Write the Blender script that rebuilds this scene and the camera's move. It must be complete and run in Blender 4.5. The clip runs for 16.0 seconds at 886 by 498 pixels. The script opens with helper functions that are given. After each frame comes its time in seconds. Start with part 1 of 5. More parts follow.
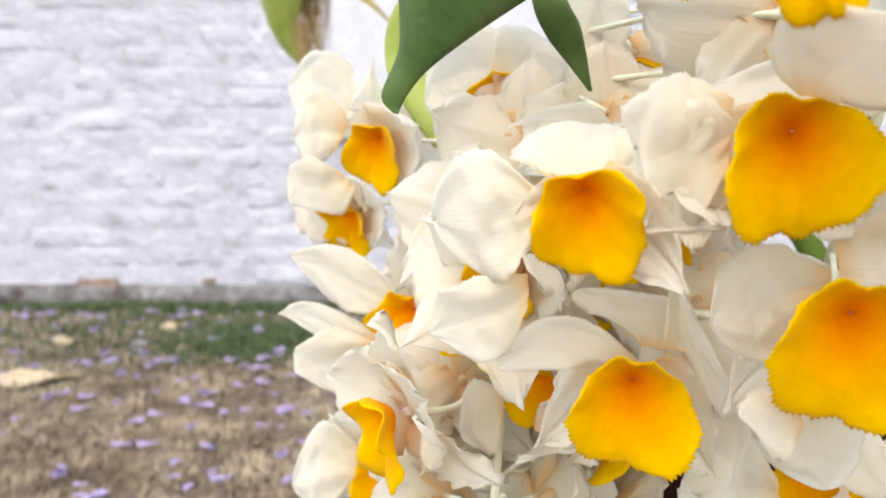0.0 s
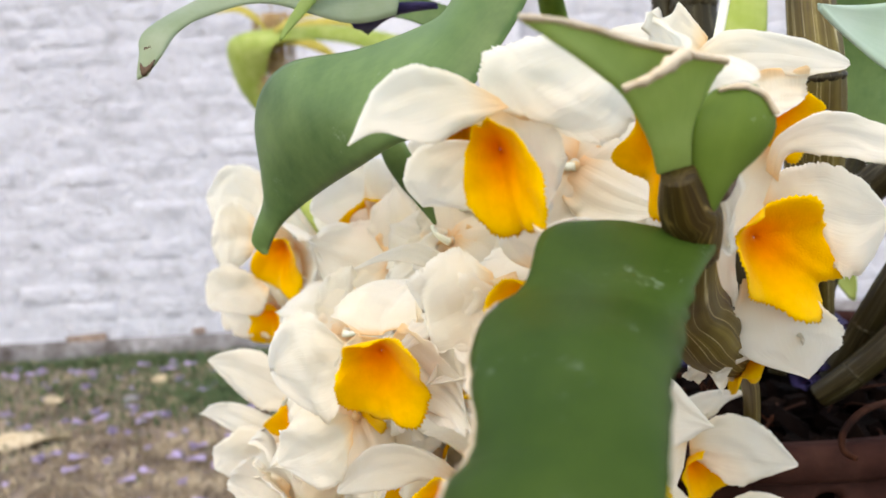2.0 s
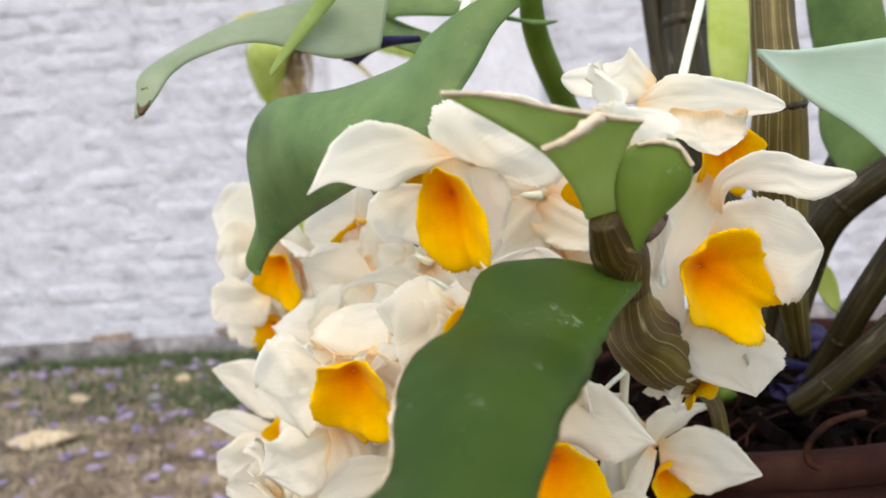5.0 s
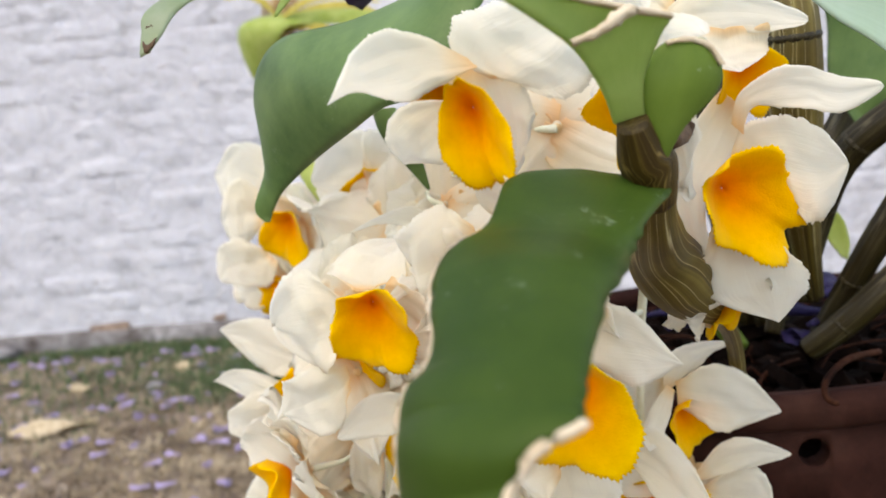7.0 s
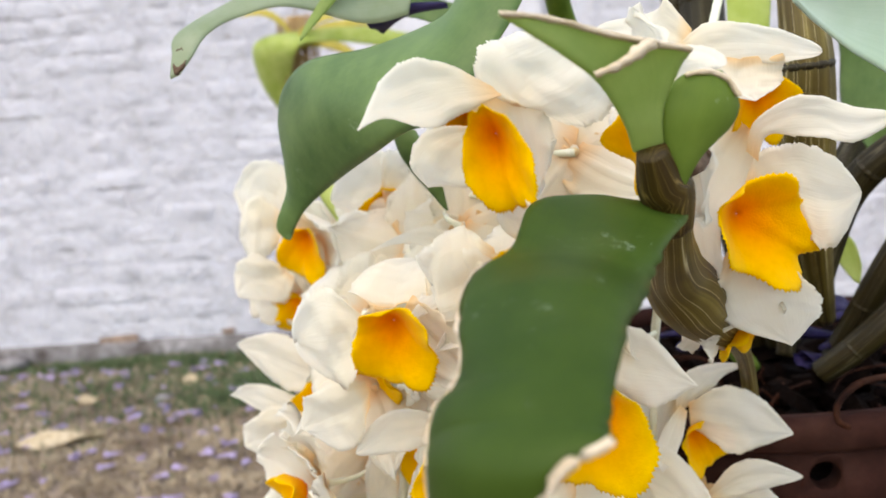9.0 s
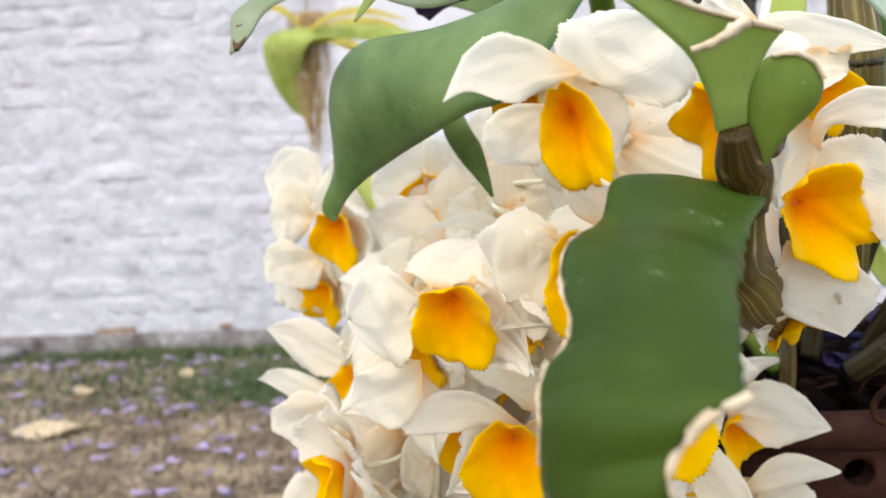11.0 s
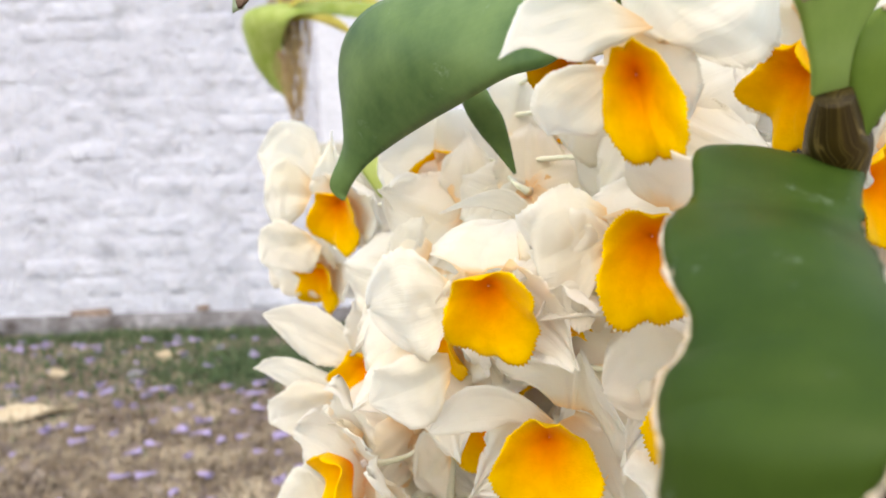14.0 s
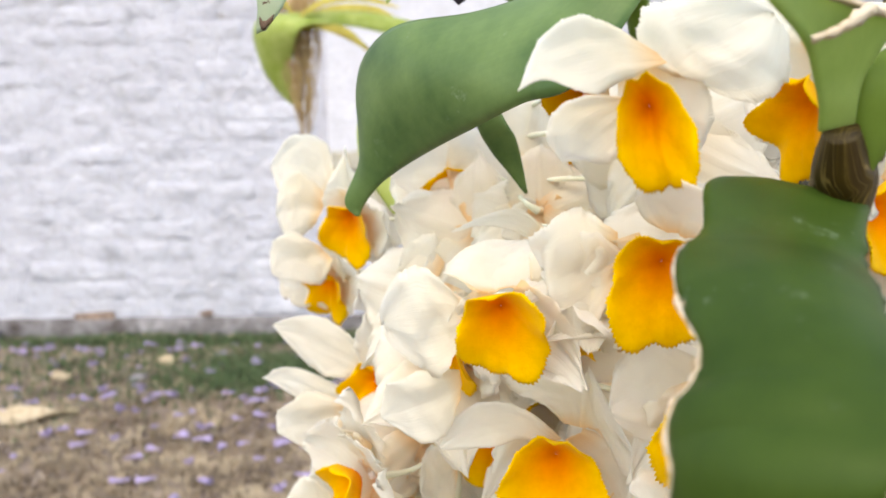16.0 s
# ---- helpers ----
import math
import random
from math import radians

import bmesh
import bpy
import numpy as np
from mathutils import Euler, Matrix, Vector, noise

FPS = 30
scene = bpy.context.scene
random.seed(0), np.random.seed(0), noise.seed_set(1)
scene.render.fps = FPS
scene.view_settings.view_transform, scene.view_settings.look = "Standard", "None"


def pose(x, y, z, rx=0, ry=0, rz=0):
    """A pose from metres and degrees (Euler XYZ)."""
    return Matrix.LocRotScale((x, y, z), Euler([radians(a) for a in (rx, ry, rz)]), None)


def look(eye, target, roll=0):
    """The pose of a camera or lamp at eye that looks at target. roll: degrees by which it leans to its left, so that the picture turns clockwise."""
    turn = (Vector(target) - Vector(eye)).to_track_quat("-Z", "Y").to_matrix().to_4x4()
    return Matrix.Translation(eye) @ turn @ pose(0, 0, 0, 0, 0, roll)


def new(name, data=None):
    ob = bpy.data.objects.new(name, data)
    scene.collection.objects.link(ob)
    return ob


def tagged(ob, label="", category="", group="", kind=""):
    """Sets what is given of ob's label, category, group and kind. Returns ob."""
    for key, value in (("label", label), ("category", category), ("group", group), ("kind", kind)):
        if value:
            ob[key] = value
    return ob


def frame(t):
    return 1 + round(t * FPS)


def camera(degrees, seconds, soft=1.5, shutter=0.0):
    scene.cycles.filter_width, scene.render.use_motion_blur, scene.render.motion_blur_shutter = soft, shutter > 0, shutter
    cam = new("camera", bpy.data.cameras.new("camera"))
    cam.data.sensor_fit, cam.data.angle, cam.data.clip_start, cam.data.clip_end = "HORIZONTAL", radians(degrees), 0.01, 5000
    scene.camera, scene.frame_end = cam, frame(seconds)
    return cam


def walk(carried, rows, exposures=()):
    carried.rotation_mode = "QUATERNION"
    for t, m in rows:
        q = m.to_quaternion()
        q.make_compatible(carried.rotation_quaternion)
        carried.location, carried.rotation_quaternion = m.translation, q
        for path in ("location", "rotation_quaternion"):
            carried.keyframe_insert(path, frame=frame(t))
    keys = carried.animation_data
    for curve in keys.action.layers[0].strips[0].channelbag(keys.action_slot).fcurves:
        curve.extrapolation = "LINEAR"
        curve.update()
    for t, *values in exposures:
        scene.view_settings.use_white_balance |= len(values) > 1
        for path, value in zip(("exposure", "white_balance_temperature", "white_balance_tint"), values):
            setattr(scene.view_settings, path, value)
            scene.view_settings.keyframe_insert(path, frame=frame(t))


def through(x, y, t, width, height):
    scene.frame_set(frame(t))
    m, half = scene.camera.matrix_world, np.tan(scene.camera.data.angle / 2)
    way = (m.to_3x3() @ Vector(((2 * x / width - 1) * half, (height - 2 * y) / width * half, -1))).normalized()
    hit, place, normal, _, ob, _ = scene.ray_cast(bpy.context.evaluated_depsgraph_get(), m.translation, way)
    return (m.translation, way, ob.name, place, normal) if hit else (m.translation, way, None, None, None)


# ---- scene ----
cam = camera(58.0, 16.0, soft=1.7)
cam.data.dof.use_dof, cam.data.dof.focus_distance, cam.data.dof.aperture_fstop = True, 0.14, 27.0
PATH = [
    (0, (0.1529, 0.1822, 0.5679), (0.0700, 2.1711, 0.3747), -0.11),
    (0.5, (0.1624, 0.1781, 0.5745), (0.0857, 2.1713, 0.4285), -0.45),
    (1, (0.1705, 0.1778, 0.5837), (0.1195, 2.1704, 0.4194), -3.63),
    (1.5, (0.1739, 0.1663, 0.5831), (0.0917, 2.1627, 0.4952), -1.17),
    (2, (0.1829, 0.1631, 0.5888), (0.1195, 2.1588, 0.4728), -3.35),
    (2.5, (0.1777, 0.1595, 0.5898), (0.0791, 2.1552, 0.5044), -2.87),
    (3, (0.1806, 0.1580, 0.5908), (0.1051, 2.1539, 0.4886), -3.52),
    (3.5, (0.1799, 0.1580, 0.5919), (0.0568, 2.1517, 0.4908), -3.69),
    (4, (0.1882, 0.1511, 0.5944), (0.0564, 2.1431, 0.4729), -3.37),
    (6.5, (0.1948, 0.1554, 0.5908), (0.1015, 2.1505, 0.4852), -4.25),
    (7, (0.1885, 0.1541, 0.5844), (0.0782, 2.1450, 0.4286), -4.83),
    (7.5, (0.1889, 0.1450, 0.5780), (0.0321, 2.1306, 0.3972), -4.87),
    (8, (0.1846, 0.1514, 0.5800), (0.0396, 2.1391, 0.4125), -4.75),
    (8.5, (0.1874, 0.1524, 0.5827), (0.0396, 2.1412, 0.4317), -4.87),
    (9, (0.1867, 0.1505, 0.5855), (0.0576, 2.1431, 0.4727), -4.10),
    (9.5, (0.1795, 0.1479, 0.5825), (0.0490, 2.1402, 0.4655), -3.30),
    (12, (0.1707, 0.1496, 0.5815), (0.0597, 2.1440, 0.4802), -1.31),
    (12.5, (0.1492, 0.1421, 0.5746), (0.0355, 2.1333, 0.4262), -0.20),
    (13, (0.1600, 0.1572, 0.5845), (0.1026, 2.1513, 0.4419), -0.94),
    (13.5, (0.1625, 0.1610, 0.5852), (0.1162, 2.1554, 0.4433), -1.46),
    (14, (0.1650, 0.1637, 0.5816), (0.0968, 2.1565, 0.4256), -2.18),
    (14.5, (0.1661, 0.1616, 0.5791), (0.0753, 2.1548, 0.4425), -1.55),
    (15, (0.1638, 0.1612, 0.5801), (0.0683, 2.1532, 0.4284), -1.87),
    (15.5, (0.1638, 0.1626, 0.5856), (0.0768, 2.1571, 0.4650), -1.10),
    (16, (0.1634, 0.1602, 0.5835), (0.0863, 2.1545, 0.4529), -1.04),
]
walk(cam, [(t, look(eye, goal, roll)) for t, eye, goal, roll in PATH], exposures=[(0, 1.08, 8450, 8), (3, 0.86, 8450, 8), (4, 0.86, 8450, 8), (6.5, 0.72, 8450, 8), (7.5, 0.93, 8450, 8), (9, 0.88, 8450, 8), (12, 0.98, 8450, 8), (12.5, 0.90, 8450, 8), (13.2, 1.0, 8450, 8), (16, 1.04, 8450, 8)])

# ---- light ----
world = bpy.data.worlds.new("sky")
world.use_nodes = True
scene.world = world
sky = world.node_tree.nodes.new("ShaderNodeTexSky")
sky.sky_type, sky.sun_disc = "NISHITA", False
sky.sun_elevation, sky.sun_rotation = radians(58), radians(200)
backing = world.node_tree.nodes["Background"]
world.node_tree.links.new(sky.outputs[0], backing.inputs[0])
backing.inputs[1].default_value = 0.30
sun = new("sun", bpy.data.lights.new("sun", "SUN"))
sun.data.energy, sun.data.angle, sun.data.color = 0.60, radians(50), (1.0, 0.95, 0.88)
sun.matrix_world = look((-1.2, -3.0, 6.0), (0, 0, 0))

# ---- materials ----


def shader(name):
    m = bpy.data.materials.new(name)
    m.use_nodes = True
    return m, m.node_tree.nodes, m.node_tree.links, m.node_tree.nodes["Principled BSDF"]


def noise_at(nodes, links, scale, detail=4, rough=0.6, kind="Object", stretch=None):
    co = nodes.new("ShaderNodeTexCoord")
    n = nodes.new("ShaderNodeTexNoise")
    n.inputs["Scale"].default_value, n.inputs["Detail"].default_value, n.inputs["Roughness"].default_value = scale, detail, rough
    if stretch:
        mp = nodes.new("ShaderNodeMapping")
        mp.inputs["Scale"].default_value = stretch
        links.new(co.outputs[kind], mp.inputs[0])
        links.new(mp.outputs[0], n.inputs["Vector"])
    else:
        links.new(co.outputs[kind], n.inputs["Vector"])
    return n.outputs["Fac"]


def ramp(nodes, links, fac, stops):
    r = nodes.new("ShaderNodeValToRGB")
    e = r.color_ramp.elements
    while len(e) < len(stops):
        e.new(0.5)
    for k, (p, c) in zip(e, stops):
        k.position, k.color = p, (*c, 1)
    links.new(fac, r.inputs[0])
    return r.outputs[0]


def mixed(nodes, links, a, b, fac, blend="MIX"):
    m = nodes.new("ShaderNodeMix")
    m.data_type, m.blend_type = "RGBA", blend
    for s, v in ((m.inputs[6], a), (m.inputs[7], b), (m.inputs[0], fac)):
        if isinstance(v, tuple):
            s.default_value = (*v, 1)
        elif isinstance(v, float):
            s.default_value = v
        else:
            links.new(v, s)
    return m.outputs[2]


def bumped(nodes, links, bsdf, height, strength, distance):
    b = nodes.new("ShaderNodeBump")
    b.inputs["Strength"].default_value, b.inputs["Distance"].default_value = strength, distance
    links.new(height, b.inputs["Height"])
    links.new(b.outputs[0], bsdf.inputs["Normal"])
    return b.outputs[0]


def thin(nodes, links, bsdf, colour, share, normal=None):
    """Light passes through the sheet as it does through a petal or a leaf."""
    tr, mx = nodes.new("ShaderNodeBsdfTranslucent"), nodes.new("ShaderNodeMixShader")
    out = nodes["Material Output"]
    if isinstance(colour, tuple):
        tr.inputs[0].default_value = (*colour, 1)
    else:
        links.new(colour, tr.inputs[0])
    mx.inputs[0].default_value = share
    if normal:
        links.new(normal, tr.inputs["Normal"])
    links.new(bsdf.outputs[0], mx.inputs[1])
    links.new(tr.outputs[0], mx.inputs[2])
    links.new(mx.outputs[0], out.inputs[0])


def uv_axis(nodes, links, axis):
    co, sp = nodes.new("ShaderNodeTexCoord"), nodes.new("ShaderNodeSeparateXYZ")
    links.new(co.outputs["UV"], sp.inputs[0])
    return sp.outputs[axis]


def petal_material():
    m, n, l, b = shader("petal_white")
    base = ramp(n, l, uv_axis(n, l, 0), [(0.0, (0.92, 0.70, 0.42)), (0.2, (0.93, 0.875, 0.77)), (0.6, (0.94, 0.91, 0.845)), (1.0, (0.94, 0.918, 0.87))])
    tone = ramp(n, l, noise_at(n, l, 90, 3), [(0.3, (0.97, 0.96, 0.93)), (0.7, (1, 1, 1))])
    col = mixed(n, l, base, tone, 1.0, "MULTIPLY")
    l.new(col, b.inputs["Base Color"])
    b.inputs["Roughness"].default_value, b.inputs["Specular IOR Level"].default_value = 0.7, 0.2
    veins = noise_at(n, l, 1.0, 3, 0.6, "UV", (1.6, 26, 1))
    nm = bumped(n, l, b, veins, 0.25, 0.0006)
    thin(n, l, b, col, 0.68, nm)
    return m


def lip_material():
    m, n, l, b = shader("lip_yellow")
    base = ramp(n, l, uv_axis(n, l, 0), [(0.0, (0.84, 0.21, 0.002)), (0.2, (0.95, 0.36, 0.002)), (0.48, (0.975, 0.51, 0.003)), (1.0, (0.98, 0.66, 0.012))])
    tone = ramp(n, l, noise_at(n, l, 260, 4), [(0.3, (0.88, 0.84, 0.8)), (0.7, (1, 1, 1))])
    col = mixed(n, l, base, tone, 1.0, "MULTIPLY")
    l.new(col, b.inputs["Base Color"])
    b.inputs["Roughness"].default_value, b.inputs["Specular IOR Level"].default_value = 0.8, 0.1
    b.inputs["Sheen Weight"].default_value, b.inputs["Sheen Tint"].default_value = 0.25, (1, 0.8, 0.3, 1)
    nm = bumped(n, l, b, noise_at(n, l, 2600, 2), 0.35, 0.0005)
    thin(n, l, b, col, 0.42, nm)
    return m


def leaf_material(name, dark, light, dry=0.0, gloss=0.38, through=0.25, spec=0.18):
    """A leaf: fine lengthwise veins, blotches, pale scuffs, and a dry edge where dry is over 0."""
    m, n, l, b = shader(name)
    blotch = noise_at(n, l, 55, 5, 0.62)
    col = ramp(n, l, blotch, [(0.3, dark), (0.72, light)])
    vein = noise_at(n, l, 1.0, 3, 0.6, "UV", (1.2, 34, 1))
    col = mixed(n, l, col, ramp(n, l, vein, [(0.35, (0.95, 0.96, 0.94)), (0.7, (1.03, 1.02, 1.02))]), 0.9, "MULTIPLY")
    scuff = ramp(n, l, noise_at(n, l, 170, 7, 0.8), [(0.60, (0, 0, 0)), (0.68, (1, 1, 1))])
    patch = ramp(n, l, noise_at(n, l, 70, 2), [(0.52, (0, 0, 0)), (0.66, (1, 1, 1))])
    where = mixed(n, l, scuff, patch, 1.0, "MULTIPLY")
    fac = n.new("ShaderNodeMath")
    fac.operation = "MULTIPLY"
    l.new(where, fac.inputs[0])
    fac.inputs[1].default_value = 0.6
    col = mixed(n, l, col, (0.45, 0.52, 0.42), fac.outputs[0])
    if dry:
        v = uv_axis(n, l, 1)
        edge = n.new("ShaderNodeMath")
        edge.operation = "ABSOLUTE"
        sub = n.new("ShaderNodeMath")
        sub.operation = "SUBTRACT"
        l.new(v, sub.inputs[0])
        sub.inputs[1].default_value = 0.5
        l.new(sub.outputs[0], edge.inputs[0])
        col = mixed(n, l, col, (0.50, 0.40, 0.26), ramp(n, l, edge.outputs[0], [(0.5 - dry, (0, 0, 0)), (0.5 - dry * 0.45, (1, 1, 1))]))
    l.new(col, b.inputs["Base Color"])
    b.inputs["Roughness"].default_value, b.inputs["Specular IOR Level"].default_value = gloss, spec
    nm = bumped(n, l, b, vein, 0.05, 0.0006)
    thin(n, l, b, col, through, nm)
    return m


def cane_material(name="cane_skin", tone=(1.0, 1.0, 1.0)):
    m, n, l, b = shader(name)
    stripe = noise_at(n, l, 1.0, 3, 0.5, "UV", (0.9, 22, 1))
    lines = noise_at(n, l, 1.0, 1, 0.4, "UV", (0.45, 10, 1))
    col = ramp(n, l, stripe, [(0.35, (0.055, 0.034, 0.008)), (0.55, (0.115, 0.083, 0.018)), (0.7, (0.17, 0.13, 0.035))])
    fine = ramp(n, l, lines, [(0.462, (0, 0, 0)), (0.470, (1, 1, 1)), (0.478, (0, 0, 0)), (0.545, (0, 0, 0)), (0.552, (0.8, 0.8, 0.8)), (0.560, (0, 0, 0))])
    col = mixed(n, l, col, (0.52, 0.45, 0.28), fine)
    col = mixed(n, l, col, ramp(n, l, noise_at(n, l, 120, 5), [(0.3, (0.6, 0.55, 0.5)), (0.7, (1.1, 1.1, 1.0))]), 0.8, "MULTIPLY")
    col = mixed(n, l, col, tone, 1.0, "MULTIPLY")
    l.new(col, b.inputs["Base Color"])
    b.inputs["Roughness"].default_value = 0.5
    b.inputs["Specular IOR Level"].default_value = 0.25
    bumped(n, l, b, stripe, 0.35, 0.0008)
    return m


def mottled(name, stops, scale, rough=0.8, bump=0.3, depth=0.002, detail=6, kind="Object", fine=None, spec=0.25):
    m, n, l, b = shader(name)
    f = noise_at(n, l, scale, detail, 0.65, kind)
    col = ramp(n, l, f, stops)
    if fine:
        col = mixed(n, l, col, ramp(n, l, noise_at(n, l, fine, 4, 0.7, kind), [(0.3, (0.72, 0.72, 0.72)), (0.7, (1.1, 1.1, 1.1))]), 0.8, "MULTIPLY")
    l.new(col, b.inputs["Base Color"])
    b.inputs["Roughness"].default_value, b.inputs["Specular IOR Level"].default_value = rough, spec
    bumped(n, l, b, noise_at(n, l, fine or scale * 3, 4, 0.6, kind), bump, depth)
    return m


def brick_material():
    """White limewash over old brick, with grey grime and a few bare spots."""
    m, n, l, b = shader("painted_brick")
    geo = n.new("ShaderNodeNewGeometry")

    def at(scale, detail, rough):
        t = n.new("ShaderNodeTexNoise")
        t.inputs["Scale"].default_value, t.inputs["Detail"].default_value, t.inputs["Roughness"].default_value = scale, detail, rough
        l.new(geo.outputs["Position"], t.inputs["Vector"])
        return t.outputs["Fac"]

    col = ramp(n, l, at(7, 6, 0.7), [(0.28, (0.34, 0.33, 0.36)), (0.45, (0.46, 0.45, 0.505)), (0.7, (0.54, 0.532, 0.59))])
    info = n.new("ShaderNodeObjectInfo")
    col = mixed(n, l, col, ramp(n, l, info.outputs["Random"], [(0.0, (0.93, 0.93, 0.93)), (0.3, (0.99, 0.99, 0.99)), (1.0, (1.02, 1.02, 1.02))]), 1.0, "MULTIPLY")
    grime = ramp(n, l, at(17, 6, 0.75), [(0.60, (0, 0, 0)), (0.74, (1, 1, 1))])
    col = mixed(n, l, col, (0.30, 0.27, 0.26), grime)
    l.new(col, b.inputs["Base Color"])
    b.inputs["Roughness"].default_value = 0.85
    bumped(n, l, b, at(15, 7, 0.6), 1.0, 0.035)
    return m


PETAL, LIP = petal_material(), lip_material()
LEAF = leaf_material("leaf_green", (0.055, 0.112, 0.030), (0.155, 0.235, 0.075), gloss=0.42, through=0.24, spec=0.26)
LEAF_EDGED = leaf_material("leaf_green_dry_edge", (0.024, 0.050, 0.006), (0.048, 0.083, 0.012), gloss=0.48, through=0.13, spec=0.12)
LEAF_LIGHT = leaf_material("leaf_yellow_green", (0.34, 0.42, 0.08), (0.52, 0.58, 0.20), gloss=0.4, through=0.4)
LEAF_STRAW = leaf_material("blade_yellow", (0.45, 0.36, 0.06), (0.62, 0.52, 0.14), gloss=0.5, through=0.4)
# Pale blue-green: the sky's sheen on the leaf is put into its colour.
LEAF_SHEEN = leaf_material("leaf_sky_sheen", (0.34, 0.45, 0.35), (0.449, 0.54, 0.474), gloss=0.3, through=0.2)
LEAF_TORN = leaf_material("leaf_torn", (0.29, 0.40, 0.12), (0.44, 0.54, 0.20), gloss=0.5, through=0.6)
LEAF_GREY = leaf_material("leaf_grey_green", (0.30, 0.37, 0.22), (0.449, 0.502, 0.371), gloss=0.4, through=0.5)
LEAF_MID = leaf_material("leaf_mid_green", (0.09, 0.15, 0.018), (0.17, 0.25, 0.045), gloss=0.5, through=0.3)
DRY_EDGE = mottled("dry_leaf_edge", [(0.3, (0.46, 0.34, 0.21)), (0.7, (0.663, 0.56, 0.443))], 200)
DRY_DARK = mottled("dry_dark_flake", [(0.3, (0.05, 0.028, 0.018)), (0.7, (0.16, 0.095, 0.06))], 300)
CANE = cane_material()
# The cane skin multiplied down to about a quarter.
CANE_DARK = cane_material("cane_skin_dark", (0.24, 0.235, 0.25))
SHEATH = cane_material("sheath_dark", (0.42, 0.34, 0.20))
STALK = mottled("flower_stalk", [(0.3, (0.643, 0.647, 0.474)), (0.7, (0.78, 0.762, 0.639))], 150, 0.5)
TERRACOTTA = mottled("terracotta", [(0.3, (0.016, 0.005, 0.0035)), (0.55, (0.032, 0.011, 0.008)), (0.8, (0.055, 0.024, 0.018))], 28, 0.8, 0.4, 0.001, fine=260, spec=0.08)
# Canopy shade over the pot is put into these near-black browns.
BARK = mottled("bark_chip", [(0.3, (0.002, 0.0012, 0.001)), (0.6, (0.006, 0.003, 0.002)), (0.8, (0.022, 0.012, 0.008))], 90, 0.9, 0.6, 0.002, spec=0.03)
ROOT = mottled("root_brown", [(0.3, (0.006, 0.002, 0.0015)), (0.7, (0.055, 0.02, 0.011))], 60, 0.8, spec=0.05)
AIR_ROOT = mottled("air_root", [(0.3, (0.22, 0.13, 0.06)), (0.7, (0.46, 0.32, 0.15))], 60, 0.8)
VIOLET = mottled("violet_blossom", [(0.3, (0.28, 0.21, 0.34)), (0.7, (0.449, 0.367, 0.577))], 60, 0.7)
VIOLET_DRY = mottled("dried_violet_blossom", [(0.3, (0.006, 0.004, 0.020)), (0.7, (0.028, 0.018, 0.085))], 120, 0.7)
BRICK = brick_material()
PLASTER = mottled("white_plaster", [(0.3, (0.507, 0.492, 0.536)), (0.7, (0.624, 0.608, 0.664))], 9, 0.85, 0.3, 0.004, fine=60)
PLINTH = mottled("plinth_grey", [(0.3, (0.05, 0.036, 0.032)), (0.45, (0.13, 0.115, 0.115)), (0.75, (0.34, 0.32, 0.335))], 9, 0.9, 0.6, 0.01, fine=40)
BARE = mottled("bare_brick", [(0.3, (0.14, 0.09, 0.07)), (0.7, (0.34, 0.24, 0.19))], 40, 0.9, 0.5, 0.004, fine=120)
LEDGE = mottled("ledge_stained", [(0.3, (0.34, 0.30, 0.22)), (0.7, (0.487, 0.444, 0.391))], 30, 0.9, 0.4, 0.004, fine=90)
SOIL = mottled("dry_lawn_soil", [(0.33, (0.095, 0.066, 0.060)), (0.45, (0.17, 0.126, 0.110)), (0.55, (0.245, 0.185, 0.152)), (0.66, (0.42, 0.335, 0.255))], 4, 0.95, 0.8, 0.02, detail=12, fine=38)
STRAW = mottled("straw", [(0.35, (0.13, 0.09, 0.06)), (0.5, (0.28, 0.21, 0.14)), (0.65, (0.52, 0.41, 0.28))], 6, 0.9)
GRASS = mottled("grass_green", [(0.3, (0.045, 0.075, 0.03)), (0.7, (0.10, 0.14, 0.06))], 14, 0.8)
DEAD_LEAF = mottled("dead_leaf", [(0.35, (0.34, 0.25, 0.15)), (0.6, (0.56, 0.45, 0.31))], 70, 0.8)

# ---- mesh helpers ----


def mesh_of(name, verts, faces, uvs=None, smooth=True):
    me = bpy.data.meshes.new(name)
    me.from_pydata([tuple(v) for v in verts], [], faces)
    if uvs is not None:
        layer = me.uv_layers.new(name="UVMap")
        layer.data.foreach_set("uv", [c for loop in me.loops for c in uvs[loop.vertex_index]])
    if smooth:
        me.polygons.foreach_set("use_smooth", [True] * len(me.polygons))
    me.update()
    return me


def part(name, mesh, material, parent=None, label=""):
    ob = new(name, mesh)
    if not mesh.materials:
        mesh.materials.append(material)
    if parent:
        ob.parent = parent
    return tagged(ob, label)


